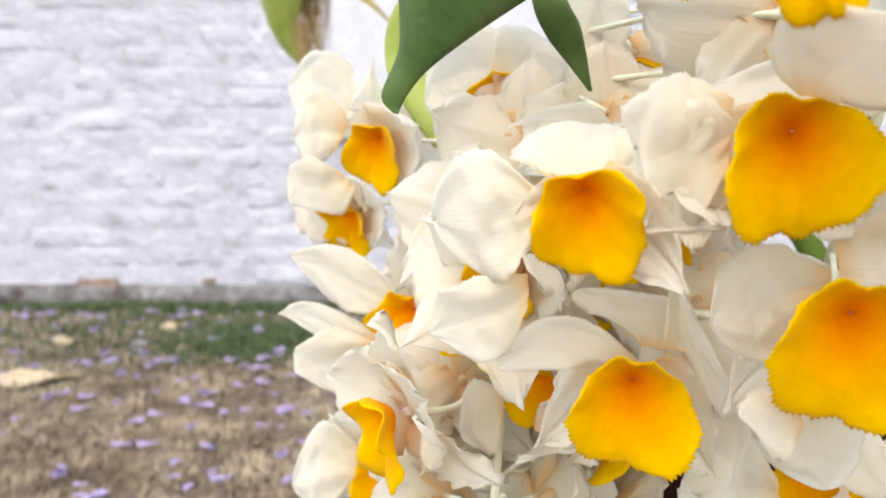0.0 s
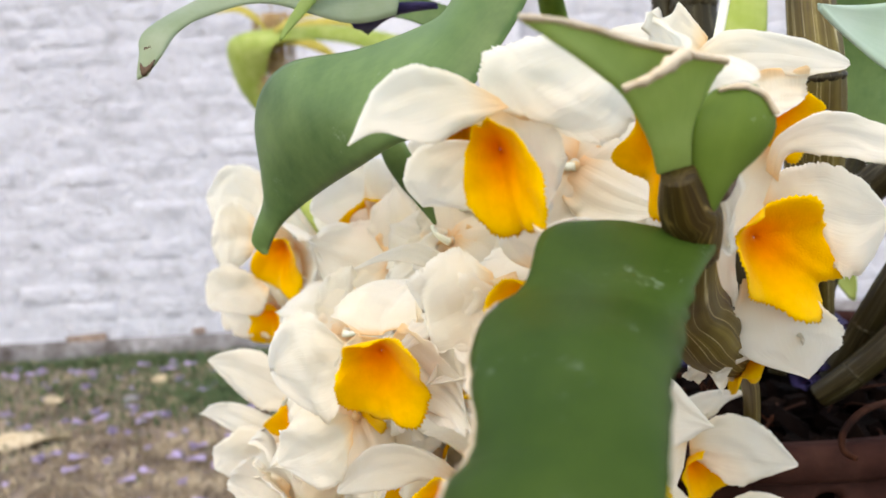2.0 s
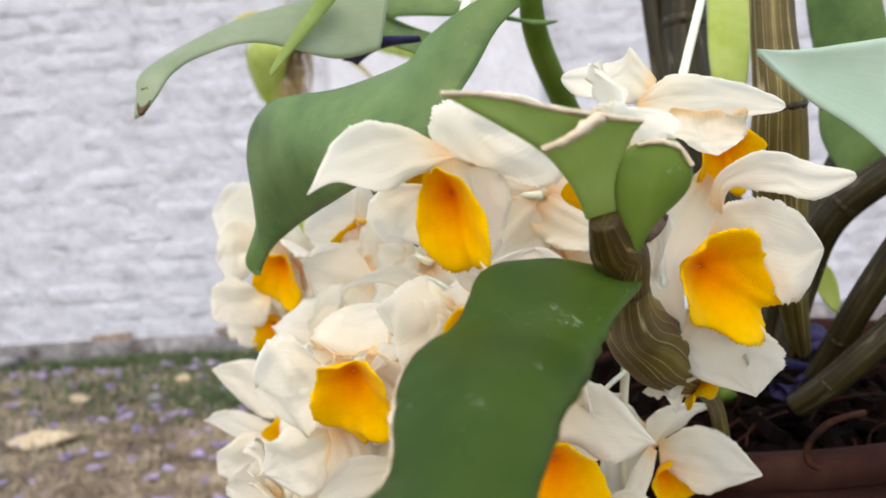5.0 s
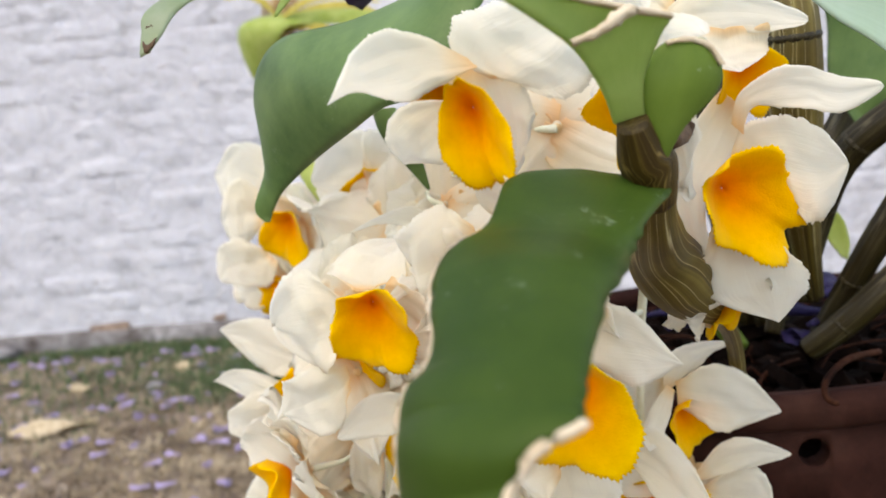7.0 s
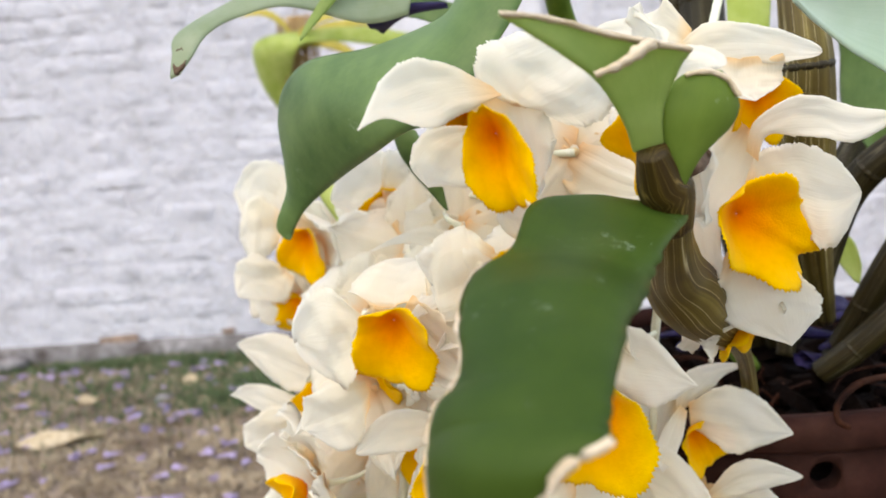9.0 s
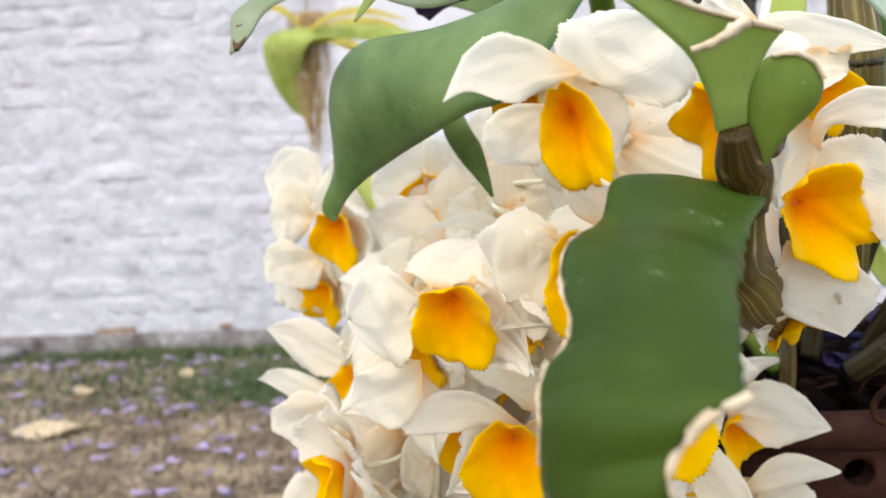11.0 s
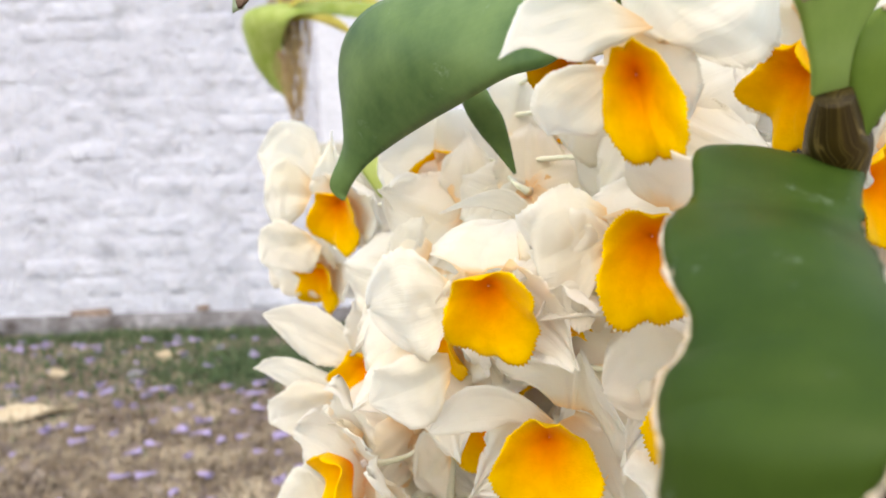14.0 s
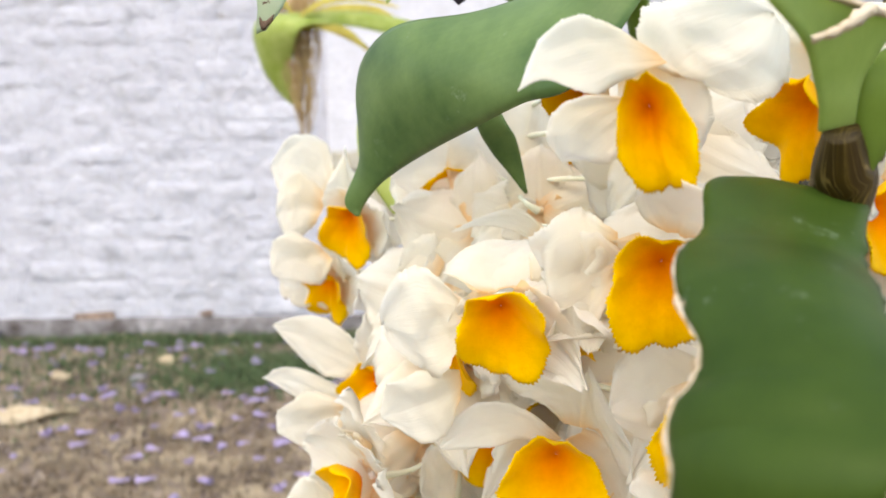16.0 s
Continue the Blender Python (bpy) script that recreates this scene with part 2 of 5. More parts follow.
def sheet(name, f, nu, nv, thick, wrap=False):
    """A closed sheet of some thickness over f(u, v), u and v from 0 to 1; wrap joins v = 1 to v = 0."""
    cols = nv if wrap else nv + 1
    us, vs = np.linspace(0, 1, nu + 1), np.linspace(0, 1, nv + 1)[:cols]
    p = np.array([[f(u, v) for v in vs] for u in us], float)
    du = np.gradient(p, axis=0)
    dv = (np.roll(p, -1, 1) - np.roll(p, 1, 1)) if wrap else np.gradient(p, axis=1)
    nrm = np.cross(du, dv)
    nrm /= np.linalg.norm(nrm, axis=2, keepdims=True) + 1e-12
    edge = np.ones((nu + 1, cols, 1))
    edge[-1] = 0.35
    if not wrap:
        edge[:, 0] = edge[:, -1] = 0.35
    a, b = p + nrm * thick / 2 * edge, p - nrm * thick / 2 * edge
    verts = np.concatenate([a.reshape(-1, 3), b.reshape(-1, 3)])
    uv = [(u, v) for u in us for v in vs] * 2
    k, faces = (nu + 1) * cols, []
    for i in range(nu):
        for j in range(nv):
            q = [i * cols + j, (i + 1) * cols + j, (i + 1) * cols + (j + 1) % cols, i * cols + (j + 1) % cols]
            faces.append(q)
            faces.append([k + v for v in reversed(q)])
    for i in range(nu if not wrap else 0):
        for j, flip in ((0, True), (nv, False)):
            q = [i * cols + j, (i + 1) * cols + j, k + (i + 1) * cols + j, k + i * cols + j]
            faces.append(q if not flip else q[::-1])
    for j in range(nv):
        for i, flip in ((0, False), (nu, True)):
            q = [i * cols + j, i * cols + (j + 1) % cols, k + i * cols + (j + 1) % cols, k + i * cols + j]
            faces.append(q if not flip else q[::-1])
    return mesh_of(name, verts, faces, uv)


def spline(points, u):
    """A smooth curve (Catmull-Rom) through rows of numbers, at u from 0 to 1."""
    n = len(points) - 1
    x = min(max(u, 0.0), 1.0) * n
    i = min(int(x), n - 1)
    t = x - i
    p0, p1, p2, p3 = (np.array(points[min(max(k, 0), n)], float) for k in (i - 1, i, i + 1, i + 2))
    return 0.5 * (2 * p1 + (p2 - p0) * t + (2 * p0 - 5 * p1 + 4 * p2 - p3) * t * t + (3 * p1 - p0 - 3 * p2 + p3) * t**3)


def tube(name, points, radii, sides=10, steps=None, ribs=0.0, rings=0.0):
    """A tapering tube along a smooth curve, with closed ends."""
    steps = steps or 6 * (len(points) - 1)
    verts, uvs, faces = [], [], []
    for i in range(steps + 1):
        u = i / steps
        c, d = spline(points, u), spline(points, min(u + 0.01, 1)) - spline(points, max(u - 0.01, 0))
        d /= np.linalg.norm(d) + 1e-12
        s = np.cross(d, (0.31, 0.95, 0.05))
        s /= np.linalg.norm(s)
        w = np.cross(d, s)
        r = float(spline([[q] for q in radii], u)[0])
        r *= 1 + rings * math.sin(u * 40)
        for j in range(sides):
            g = 2 * math.pi * j / sides
            k = r * (1 + ribs * (1 if j % 2 else -1))
            verts.append(c + s * math.cos(g) * k + w * math.sin(g) * k)
            uvs.append((u, j / sides))
    for i in range(steps):
        for j in range(sides):
            faces.append([i * sides + j, i * sides + (j + 1) % sides, (i + 1) * sides + (j + 1) % sides, (i + 1) * sides + j])
    faces.append(list(range(sides))[::-1])
    faces.append([steps * sides + j for j in range(sides)])
    return mesh_of(name, verts, faces, uvs)


def box_mesh(name, lo, hi, bevel=0.0, jitter=0.0, seed=0, seg=1):
    rnd = random.Random(seed)
    bm = bmesh.new()
    bmesh.ops.create_cube(bm, size=1)
    for v in bm.verts:
        v.co = [l + (c + 0.5) * (h - l) + rnd.uniform(-jitter, jitter) for c, l, h in zip(v.co, lo, hi)]
    if bevel:
        bmesh.ops.bevel(bm, geom=bm.edges[:], offset=bevel, segments=seg, affect="EDGES", profile=0.5)
    me = bpy.data.meshes.new(name)
    bm.to_mesh(me)
    bm.free()
    return me

# ---- ground and wall ----
WALL_Y = 3.6


def ground():
    """One sheet of dry lawn, uneven near the wall and level out to the horizon."""
    xs = [-900, -200, -40, -12, -6] + [-4 + 0.08 * i for i in range(101)] + [6, 12, 40, 200, 900]
    ys = [-900, -200, -40, -12, -5, -2] + [-0.5 + 0.08 * i for i in range(56)] + [5, 12, 60, 300, 900]
    verts, faces = [], []
    for y in ys:
        for x in xs:
            near = abs(x) < 4.2 and -0.6 < y < 4.1
            z = 0.018 * noise.noise((x * 2.2, y * 2.2, 0)) + 0.008 * noise.noise((x * 9, y * 9, 3)) if near else 0.0
            verts.append((x, y, z))
    w = len(xs)
    for j in range(len(ys) - 1):
        for i in range(w - 1):
            faces.append([j * w + i, j * w + i + 1, (j + 1) * w + i + 1, (j + 1) * w + i])
    ob = part("ground", mesh_of("ground", verts, faces), SOIL)
    return tagged(ob, "dry brown lawn with bare patches and fallen blossom", "lawn", kind="structure")


ground()


def blades(name, material, label, count, seed, spots, height, spread):
    """Many short bent blades, thickest round the given spots."""
    rnd = random.Random(seed)
    verts, faces = [], []
    for _ in range(count):
        sx, sy, rx, ry = rnd.choice(spots)
        x, y = sx + rnd.gauss(0, rx), min(sy + rnd.gauss(0, ry), WALL_Y - 0.06)
        h, a, lean = height * rnd.uniform(0.4, 1.3), rnd.uniform(0, 6.28), rnd.uniform(0.1, spread)
        wx, wy = 0.003 * math.cos(a), 0.003 * math.sin(a)
        lx, ly = -math.sin(a) * lean * h, math.cos(a) * lean * h
        z, k = -0.006 + 0.018 * noise.noise((x * 2.2, y * 2.2, 0)), len(verts)
        verts += [(x - wx, y - wy, z), (x + wx, y + wy, z), (x + wx * 0.8 + lx * 0.4, y + wy * 0.8 + ly * 0.4, z + h * 0.6),
                  (x - wx * 0.8 + lx * 0.4, y - wy * 0.8 + ly * 0.4, z + h * 0.6), (x + lx, y + ly, z + h * (1 - lean * 0.35))]
        faces += [[k, k + 1, k + 2, k + 3], [k + 3, k + 2, k + 4]]
    ob = part(name, mesh_of(name, verts, faces, smooth=False), material)
    return tagged(ob, label, "grass", kind="stuff")


blades("dry_grass", STRAW, "matted straw-coloured dry grass on the lawn", 36000, 5, [(-0.6, 2.5, 0.9, 0.7), (-0.2, 1.8, 0.6, 0.4), (-0.5, 1.7, 0.5, 0.35), (-1.3, 2.4, 0.6, 0.6)], 0.026, 1.6)
blades("green_grass", GRASS, "sparse green grass growing along the wall foot", 15000, 7,
       [(-1.3, 3.42, 0.5, 0.09), (-0.6, 3.4, 0.5, 0.1), (0.3, 3.4, 0.5, 0.1), (-0.58, 2.72, 0.13, 0.13), (-0.58, 2.72, 0.12, 0.12), (-0.5, 2.9, 0.2, 0.12), (-1.2, 2.9, 0.35, 0.3), (-0.9, 3.0, 0.5, 0.25), (-0.75, 2.75, 0.4, 0.3), (-1.5, 3.43, 0.6, 0.06), (-0.6, 3.45, 0.5, 0.06)], 0.035, 1.1)


def wall():
    core = part("wall_back", box_mesh("wall_core", (-16, WALL_Y - 0.0005, -0.2), (16, WALL_Y + 0.34, 2.6)), BRICK)
    tagged(core, "old brick garden wall painted white, rough and stained", "wall", kind="structure")
    return core


WALL = wall()
n_pl = 320
pl_verts, pl_faces = [], []
for pi in range(n_pl + 1):
    px_ = -8 + 16 * pi / n_pl
    top = 0.075 + 0.008 * noise.noise((px_ * 5, 0, 1)) + 0.003 * noise.noise((px_ * 31, 0, 1))
    out_y = WALL_Y - 0.035 + 0.008 * noise.noise((px_ * 7, 4, 1))
    pl_verts += [(px_, WALL_Y + 0.02, -0.1), (px_, out_y, -0.1), (px_, out_y, top - 0.012), (px_, out_y + 0.012, top), (px_, WALL_Y + 0.02, top + 0.004)]
    if pi:
        k = 5 * pi
        pl_faces += [[k - 5 + c, k + c, k + c + 1, k - 4 + c] for c in range(4)]
tagged(part("wall_plinth", mesh_of("wall_plinth", pl_verts, pl_faces), PLINTH), "grey weathered plinth at the foot of the wall", "plinth", kind="structure")

pier = part("wall_pier", box_mesh("wall_pier", (-0.451, WALL_Y - 0.05, (-0.3398, 3.5500, 0.7067)[2]), (0.449, WALL_Y + 0.02, 2.6), 0.012, seg=3), PLASTER)
tagged(pier, "smooth white plastered pier on the brick wall", "pier", kind="structure")
ledge = part("wall_ledge", box_mesh("wall_ledge", (-0.451 - 0.01, WALL_Y - 0.085, (-0.3399, 3.5500, 0.7019)[2]), (0.449 + 0.01, WALL_Y - 0.045, (-0.3372, 3.5500, 0.7826)[2]), 0.012, 0.004, 2, 3), LEDGE)
tagged(ledge, "weathered straw-stained ledge across the plastered pier", "ledge", kind="structure")


for bare_at, bare_w, bare_h in (((-1.5112, 3.5500, 0.0791), 0.085, 0.022), ((-1.0136, 3.5500, 0.0930), 0.026, 0.010)):
    spot = part("broken_brick", box_mesh("broken_brick", (bare_at[0] - bare_w, WALL_Y - 0.011, bare_at[2] - bare_h), (bare_at[0] + bare_w, WALL_Y - 0.004, bare_at[2] + bare_h), 0.010, 0.008, 4, 3), BARE, WALL, "bare brown brick showing through broken paint")


def blossom_mesh(seed, r):
    """A limp trumpet blossom lying on its side."""
    rnd = random.Random(seed)
    a, b, flat = rnd.uniform(2, 4), rnd.uniform(0, 6), rnd.uniform(0.45, 0.7)

    def f(u, v):
        g = 2 * math.pi * v
        k = r * (0.12 + 0.30 * u + 0.25 * u**4) * (1 + 0.18 * u * u * math.sin(5 * g + b))
        return (r * 2.2 * (u - 0.5), k * math.cos(g) + 0.3 * r * math.sin(a * u), flat * (k * math.sin(g) + 0.34 * r))

    return sheet("blossom", f, 7, 12, r * 0.05, wrap=True)


BLOSSOMS = {m.name: [blossom_mesh(s, 0.013) for s in range(5)] for m in (VIOLET, VIOLET_DRY)}


def fallen_blossom(x, y, z, turn, size, k, material=VIOLET, label="faded violet trumpet blossom lying on the dry lawn"):
    ob = part("fallen_blossom", BLOSSOMS[material.name][k % 5], material)
    ob.matrix_world = pose(x, y, z, 0, 0, turn) @ Matrix.Scale(size, 4)
    return tagged(ob, label, "blossom", "fallen blossoms")


petal_rnd = random.Random(12)
for bi in range(290):
    bx, by = petal_rnd.uniform(-2.0, 0.25), 1.35 + 2.0 * petal_rnd.random() ** 1.3
    fallen_blossom(bx, by, 0.015 + 0.018 * noise.noise((bx * 2.2, by * 2.2, 0)), petal_rnd.uniform(0, 360), petal_rnd.uniform(0.7, 1.8), bi)


def dead_leaf(loc, turn, length, label):
    def f(u, v):
        w = length * 0.22 * math.sin(math.pi * u**0.8) ** 0.7 * (1 + 0.5 * noise.noise((u * 9, round(v), length)) + 0.3 * noise.noise((u * 23, round(v), 2)))
        s = (v - 0.5) * 2
        return (length * (u - 0.5), w * s, 0.012 * math.sin(5 * u) * s + 0.010 * s * s + 0.012)

    ob = part("dead_leaf", sheet("dead_leaf", f, 26, 8, 0.0012), DEAD_LEAF)
    ob.matrix_world = pose(*loc, 0, 0, turn)
    return tagged(ob, label, "leaf")


dead_leaf((-1.0289, 2.2332, 0.0000), 14, 0.23, "pale tan curled dead leaf lying on the lawn")
dead_leaf((-1.1943, 2.7234, 0.0000), 70, 0.10, "small tan dead leaf lying on the lawn")
dead_leaf((-0.9209, 2.9511, 0.0000), 20, 0.09, "small tan dead leaf on the lawn by the wall")


def stone(loc, r, seed, label):
    bm = bmesh.new()
    bmesh.ops.create_icosphere(bm, subdivisions=3, radius=r)
    for v in bm.verts:
        v.co *= 1 + 0.3 * noise.noise(v.co * 40 + Vector((seed, 0, 0)))
        v.co.z *= 0.55
    me = bpy.data.meshes.new("stone")
    bm.to_mesh(me)
    bm.free()
    me.polygons.foreach_set("use_smooth", [True] * len(me.polygons))
    ob = part("stone", me, PLINTH)
    ob.location = (loc[0], loc[1], r * 0.3)
    return tagged(ob, label, "stone")


stone((-0.9433, 2.7062, 0.0000), 0.03, 1, "dark grey stone half sunk in the lawn")
stone((-1.9395, 3.4766, 0.0000), 0.07, 2, "grey broken brick end lying by the wall foot")

# ---- orchid: pot, canes, leaves ----
POT = (0.285, 0.462, 0.525)


def flower_pot():
    """A dark clay orchid pot with drain holes through its side."""
    thing = new("flower_pot")
    thing.matrix_world = pose(POT[0], POT[1], POT[2] - 0.15, 0, -2.5, 0)
    prof = [(0.078, 0.0), (0.082, 0.01), (0.100, 0.09), (0.1045, 0.128), (0.1055, 0.1405), (0.0985, 0.1405), (0.094, 0.09), (0.074, 0.012)]
    sides = 96
    verts = [(r * math.cos(2 * math.pi * j / sides), r * math.sin(2 * math.pi * j / sides), z) for r, z in prof for j in range(sides)]
    faces = [[i * sides + j, i * sides + (j + 1) % sides, (i + 1) * sides + (j + 1) % sides, (i + 1) * sides + j] for i in range(len(prof) - 1) for j in range(sides)]
    me = mesh_of("pot_body", verts, faces)
    bm = bmesh.new()
    bm.from_mesh(me)
    bmesh.ops.contextual_create(bm, geom=[e for e in bm.edges if e.is_boundary and e.verts[0].co.z > 0.005])
    bmesh.ops.contextual_create(bm, geom=[e for e in bm.edges if e.is_boundary])
    bmesh.ops.recalc_face_normals(bm, faces=bm.faces[:])
    bm.to_mesh(me)
    bm.free()
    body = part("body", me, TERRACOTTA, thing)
    cutters = []
    for a, z in ((-96.4, 0.1345), (-98.0, 0.113), (-55, 0.133), (-145, 0.12), (-150, 0.07), (-52, 0.07), (-12, 0.11)):
        c = bmesh.new()
        bmesh.ops.create_cone(c, segments=20, radius1=0.0040, radius2=0.0037, depth=0.05, cap_ends=True)
        cm = bpy.data.meshes.new("cut")
        c.to_mesh(cm)
        c.free()
        cutters.append((cm, Matrix.Rotation(radians(a), 4, "Z") @ Matrix.Translation((0.1, 0, z)) @ Matrix.Rotation(radians(90), 4, "Y")))
    both = bmesh.new()
    for cm, mt in cutters:
        cm.transform(mt)
        both.from_mesh(cm)
    cut_me = bpy.data.meshes.new("cutters")
    both.to_mesh(cut_me)
    both.free()
    cut = new("cutters", cut_me)
    cut.parent = thing
    mod = body.modifiers.new("holes", "BOOLEAN")
    mod.operation, mod.solver, mod.object = "DIFFERENCE", "EXACT", cut
    bpy.context.view_layer.update()
    done = bpy.data.meshes.new_from_object(body.evaluated_get(bpy.context.evaluated_depsgraph_get()))
    body.modifiers.clear()
    body.data = done
    bpy.data.objects.remove(cut)
    ring = [(0.1056, 0.1405), (0.1085, 0.1425), (0.1090, 0.1475), (0.1070, 0.1500), (0.1015, 0.1500), (0.0992, 0.1475), (0.0987, 0.1405)]
    verts = [(r * math.cos(2 * math.pi * j / sides), r * math.sin(2 * math.pi * j / sides), z) for r, z in ring for j in range(sides)]
    faces = [[i * sides + j, i * sides + (j + 1) % sides, ((i + 1) % 7) * sides + (j + 1) % sides, ((i + 1) % 7) * sides + j] for i in range(7) for j in range(sides)]
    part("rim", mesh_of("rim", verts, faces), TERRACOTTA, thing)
    return tagged(thing, "dark red-brown clay orchid pot with round drain holes", "flower pot")


flower_pot()
STAND = POT[2] - 0.15


def pot_stand():
    thing = new("pot_stand")
    thing.location = (POT[0], POT[1], 0)
    part("top", box_mesh("stand_top", (-0.12, -0.12, STAND - 0.03), (0.12, 0.12, STAND - 0.001), 0.004), CANE_DARK, thing)
    for sx in (-1, 1):
        for sy in (-1, 1):
            part("leg", box_mesh("stand_leg", (sx * 0.1 - 0.015, sy * 0.1 - 0.015, -0.02), (sx * 0.1 + 0.015, sy * 0.1 + 0.015, STAND - 0.03), 0.003), CANE_DARK, thing)
    return tagged(thing, "plain dark wooden stand carrying the orchid pot", "stand")


pot_stand()
SOIL_Z = POT[2] - 0.012


# The chips' dark colour carries the shade of the plant above.
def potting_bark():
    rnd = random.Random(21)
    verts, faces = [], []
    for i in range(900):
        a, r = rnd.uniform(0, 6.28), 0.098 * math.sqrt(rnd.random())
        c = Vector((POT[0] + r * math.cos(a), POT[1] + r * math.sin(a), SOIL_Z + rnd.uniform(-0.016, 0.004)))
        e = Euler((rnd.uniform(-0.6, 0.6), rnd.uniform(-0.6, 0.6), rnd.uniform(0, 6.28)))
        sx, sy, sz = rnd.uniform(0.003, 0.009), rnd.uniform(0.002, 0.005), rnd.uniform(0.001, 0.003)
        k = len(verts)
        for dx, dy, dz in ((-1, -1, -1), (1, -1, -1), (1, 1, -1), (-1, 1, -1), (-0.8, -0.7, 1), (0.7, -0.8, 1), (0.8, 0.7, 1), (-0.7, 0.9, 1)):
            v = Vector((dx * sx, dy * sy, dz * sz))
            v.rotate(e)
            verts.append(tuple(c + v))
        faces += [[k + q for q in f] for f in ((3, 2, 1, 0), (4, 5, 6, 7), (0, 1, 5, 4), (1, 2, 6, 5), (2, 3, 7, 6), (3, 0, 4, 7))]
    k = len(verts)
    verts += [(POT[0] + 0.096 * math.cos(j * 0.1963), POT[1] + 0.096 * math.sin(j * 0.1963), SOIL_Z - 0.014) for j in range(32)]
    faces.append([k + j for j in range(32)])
    return tagged(part("potting_bark", mesh_of("potting_bark", verts, faces, smooth=False), BARK), "bark chips filling the pot, coloured dark for the canopy's shade", "potting bark", kind="stuff")


potting_bark()


def root(points, r, label="wiry reddish-brown orchid root on the bark"):
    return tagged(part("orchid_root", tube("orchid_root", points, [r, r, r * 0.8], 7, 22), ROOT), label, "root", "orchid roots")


root_rnd = random.Random(31)
for ri in range(26):
    ra, rr = root_rnd.uniform(3.4, 6.6), root_rnd.uniform(0.03, 0.088)
    rp = Vector((POT[0] + rr * math.cos(ra), POT[1] + rr * math.sin(ra), SOIL_Z))
    rd = Vector((root_rnd.uniform(-1, 1), root_rnd.uniform(-1, 1), 0)) * 0.018
    lift = root_rnd.uniform(0.003, 0.012)
    root([rp - rd, rp - rd * 0.4 + Vector((0.004, 0, lift)), rp + rd * 0.5 + Vector((0, 0.003, lift * 0.8)), rp + rd], root_rnd.uniform(0.00025, 0.0005))
root([(0.2928, 0.3750, 0.5295), (0.2780, 0.3600, 0.5318), (0.2692, 0.3520, 0.5291), (0.2676, 0.3490, 0.5257), (0.2685, 0.3450, 0.5251)], 0.0009, "reddish-brown root curling over the rim of the pot")


def leaf(name, rows, material, label, bulge=0.0, waves=(0.0, 0.0), thick=0.0009, seed=0, nu=48, nv=16, rag=0.0, category="leaf", group="orchid leaves", fold=0.0, margin=(), midrib=0.0, flat=0.0):
    """A blade between two edges, each a smooth curve through rows of (one edge, other edge); the middle bulges along the normal."""
    ls, rs = [r[0] for r in rows], [r[1] for r in rows]

    def f(u, v):
        a, b = spline(ls, u), spline(rs, u)
        du = spline(ls, min(u + 0.02, 1)) + spline(rs, min(u + 0.02, 1)) - spline(ls, max(u - 0.02, 0)) - spline(rs, max(u - 0.02, 0))
        nrm = np.cross(du, b - a)
        nrm /= np.linalg.norm(nrm) + 1e-9
        w = np.linalg.norm(b - a)
        s = 2 * v - 1
        lift = bulge * w * (1 - s * s) * (min(max((u - flat) / flat, 0.0), 1.0) if flat else 1.0) - fold * w * (1 - abs(s)) + w * waves[0] * s * abs(s) * math.sin(waves[1] * u + 1.5 * s + seed)
        jag = 0.0
        if rag and (v == 0 or v == 1):
            jag = rag * (noise.noise((u * 18, v * 9, seed)) + 0.7 * noise.noise((u * 55, v * 9, seed)))
        return a + (b - a) * (v + (jag if v == 0 else -jag)) + nrm * lift

    ob = part(name, sheet(name, f, nu, nv, thick), material)
    if margin:
        for lo, hi, side in margin:
            part("dry_margin", sheet("dry_margin", lambda u, v: f(lo + (hi - lo) * u, (v * 0.007 if side == 0 else 1 - v * 0.007)) + np.array((0, -0.0002, 0)), 70, 2, thick * 1.3), DRY_EDGE, ob, "thin dry tan edge of the leaf")
    if midrib:
        part("midrib", tube("midrib", [f(u, 0.5) for u in np.linspace(0.02, 0.97, 12)], [midrib, midrib * 0.8, midrib * 0.3], 6, 40), material, ob)
    return tagged(ob, label, category, group)


def rim_piece(owner, rows, label, material=None, name="dry_rim"):
    """A dry, ragged strip along a torn edge."""
    ls, rs = [r[0] for r in rows], [r[1] for r in rows]

    def f(u, v):
        a, b = spline(ls, u), spline(rs, u)
        jag = 0.22 * noise.noise((u * 9, v * 3, 5)) + 0.12 * noise.noise((u * 60, v * 3, 8))
        return a + (b - a) * (v + jag) + np.array((0, -0.0006 * math.sin(math.pi * v), 0))

    return part(name, sheet(name, f, 60, 4, 0.0003), material or DRY_EDGE, owner, label)


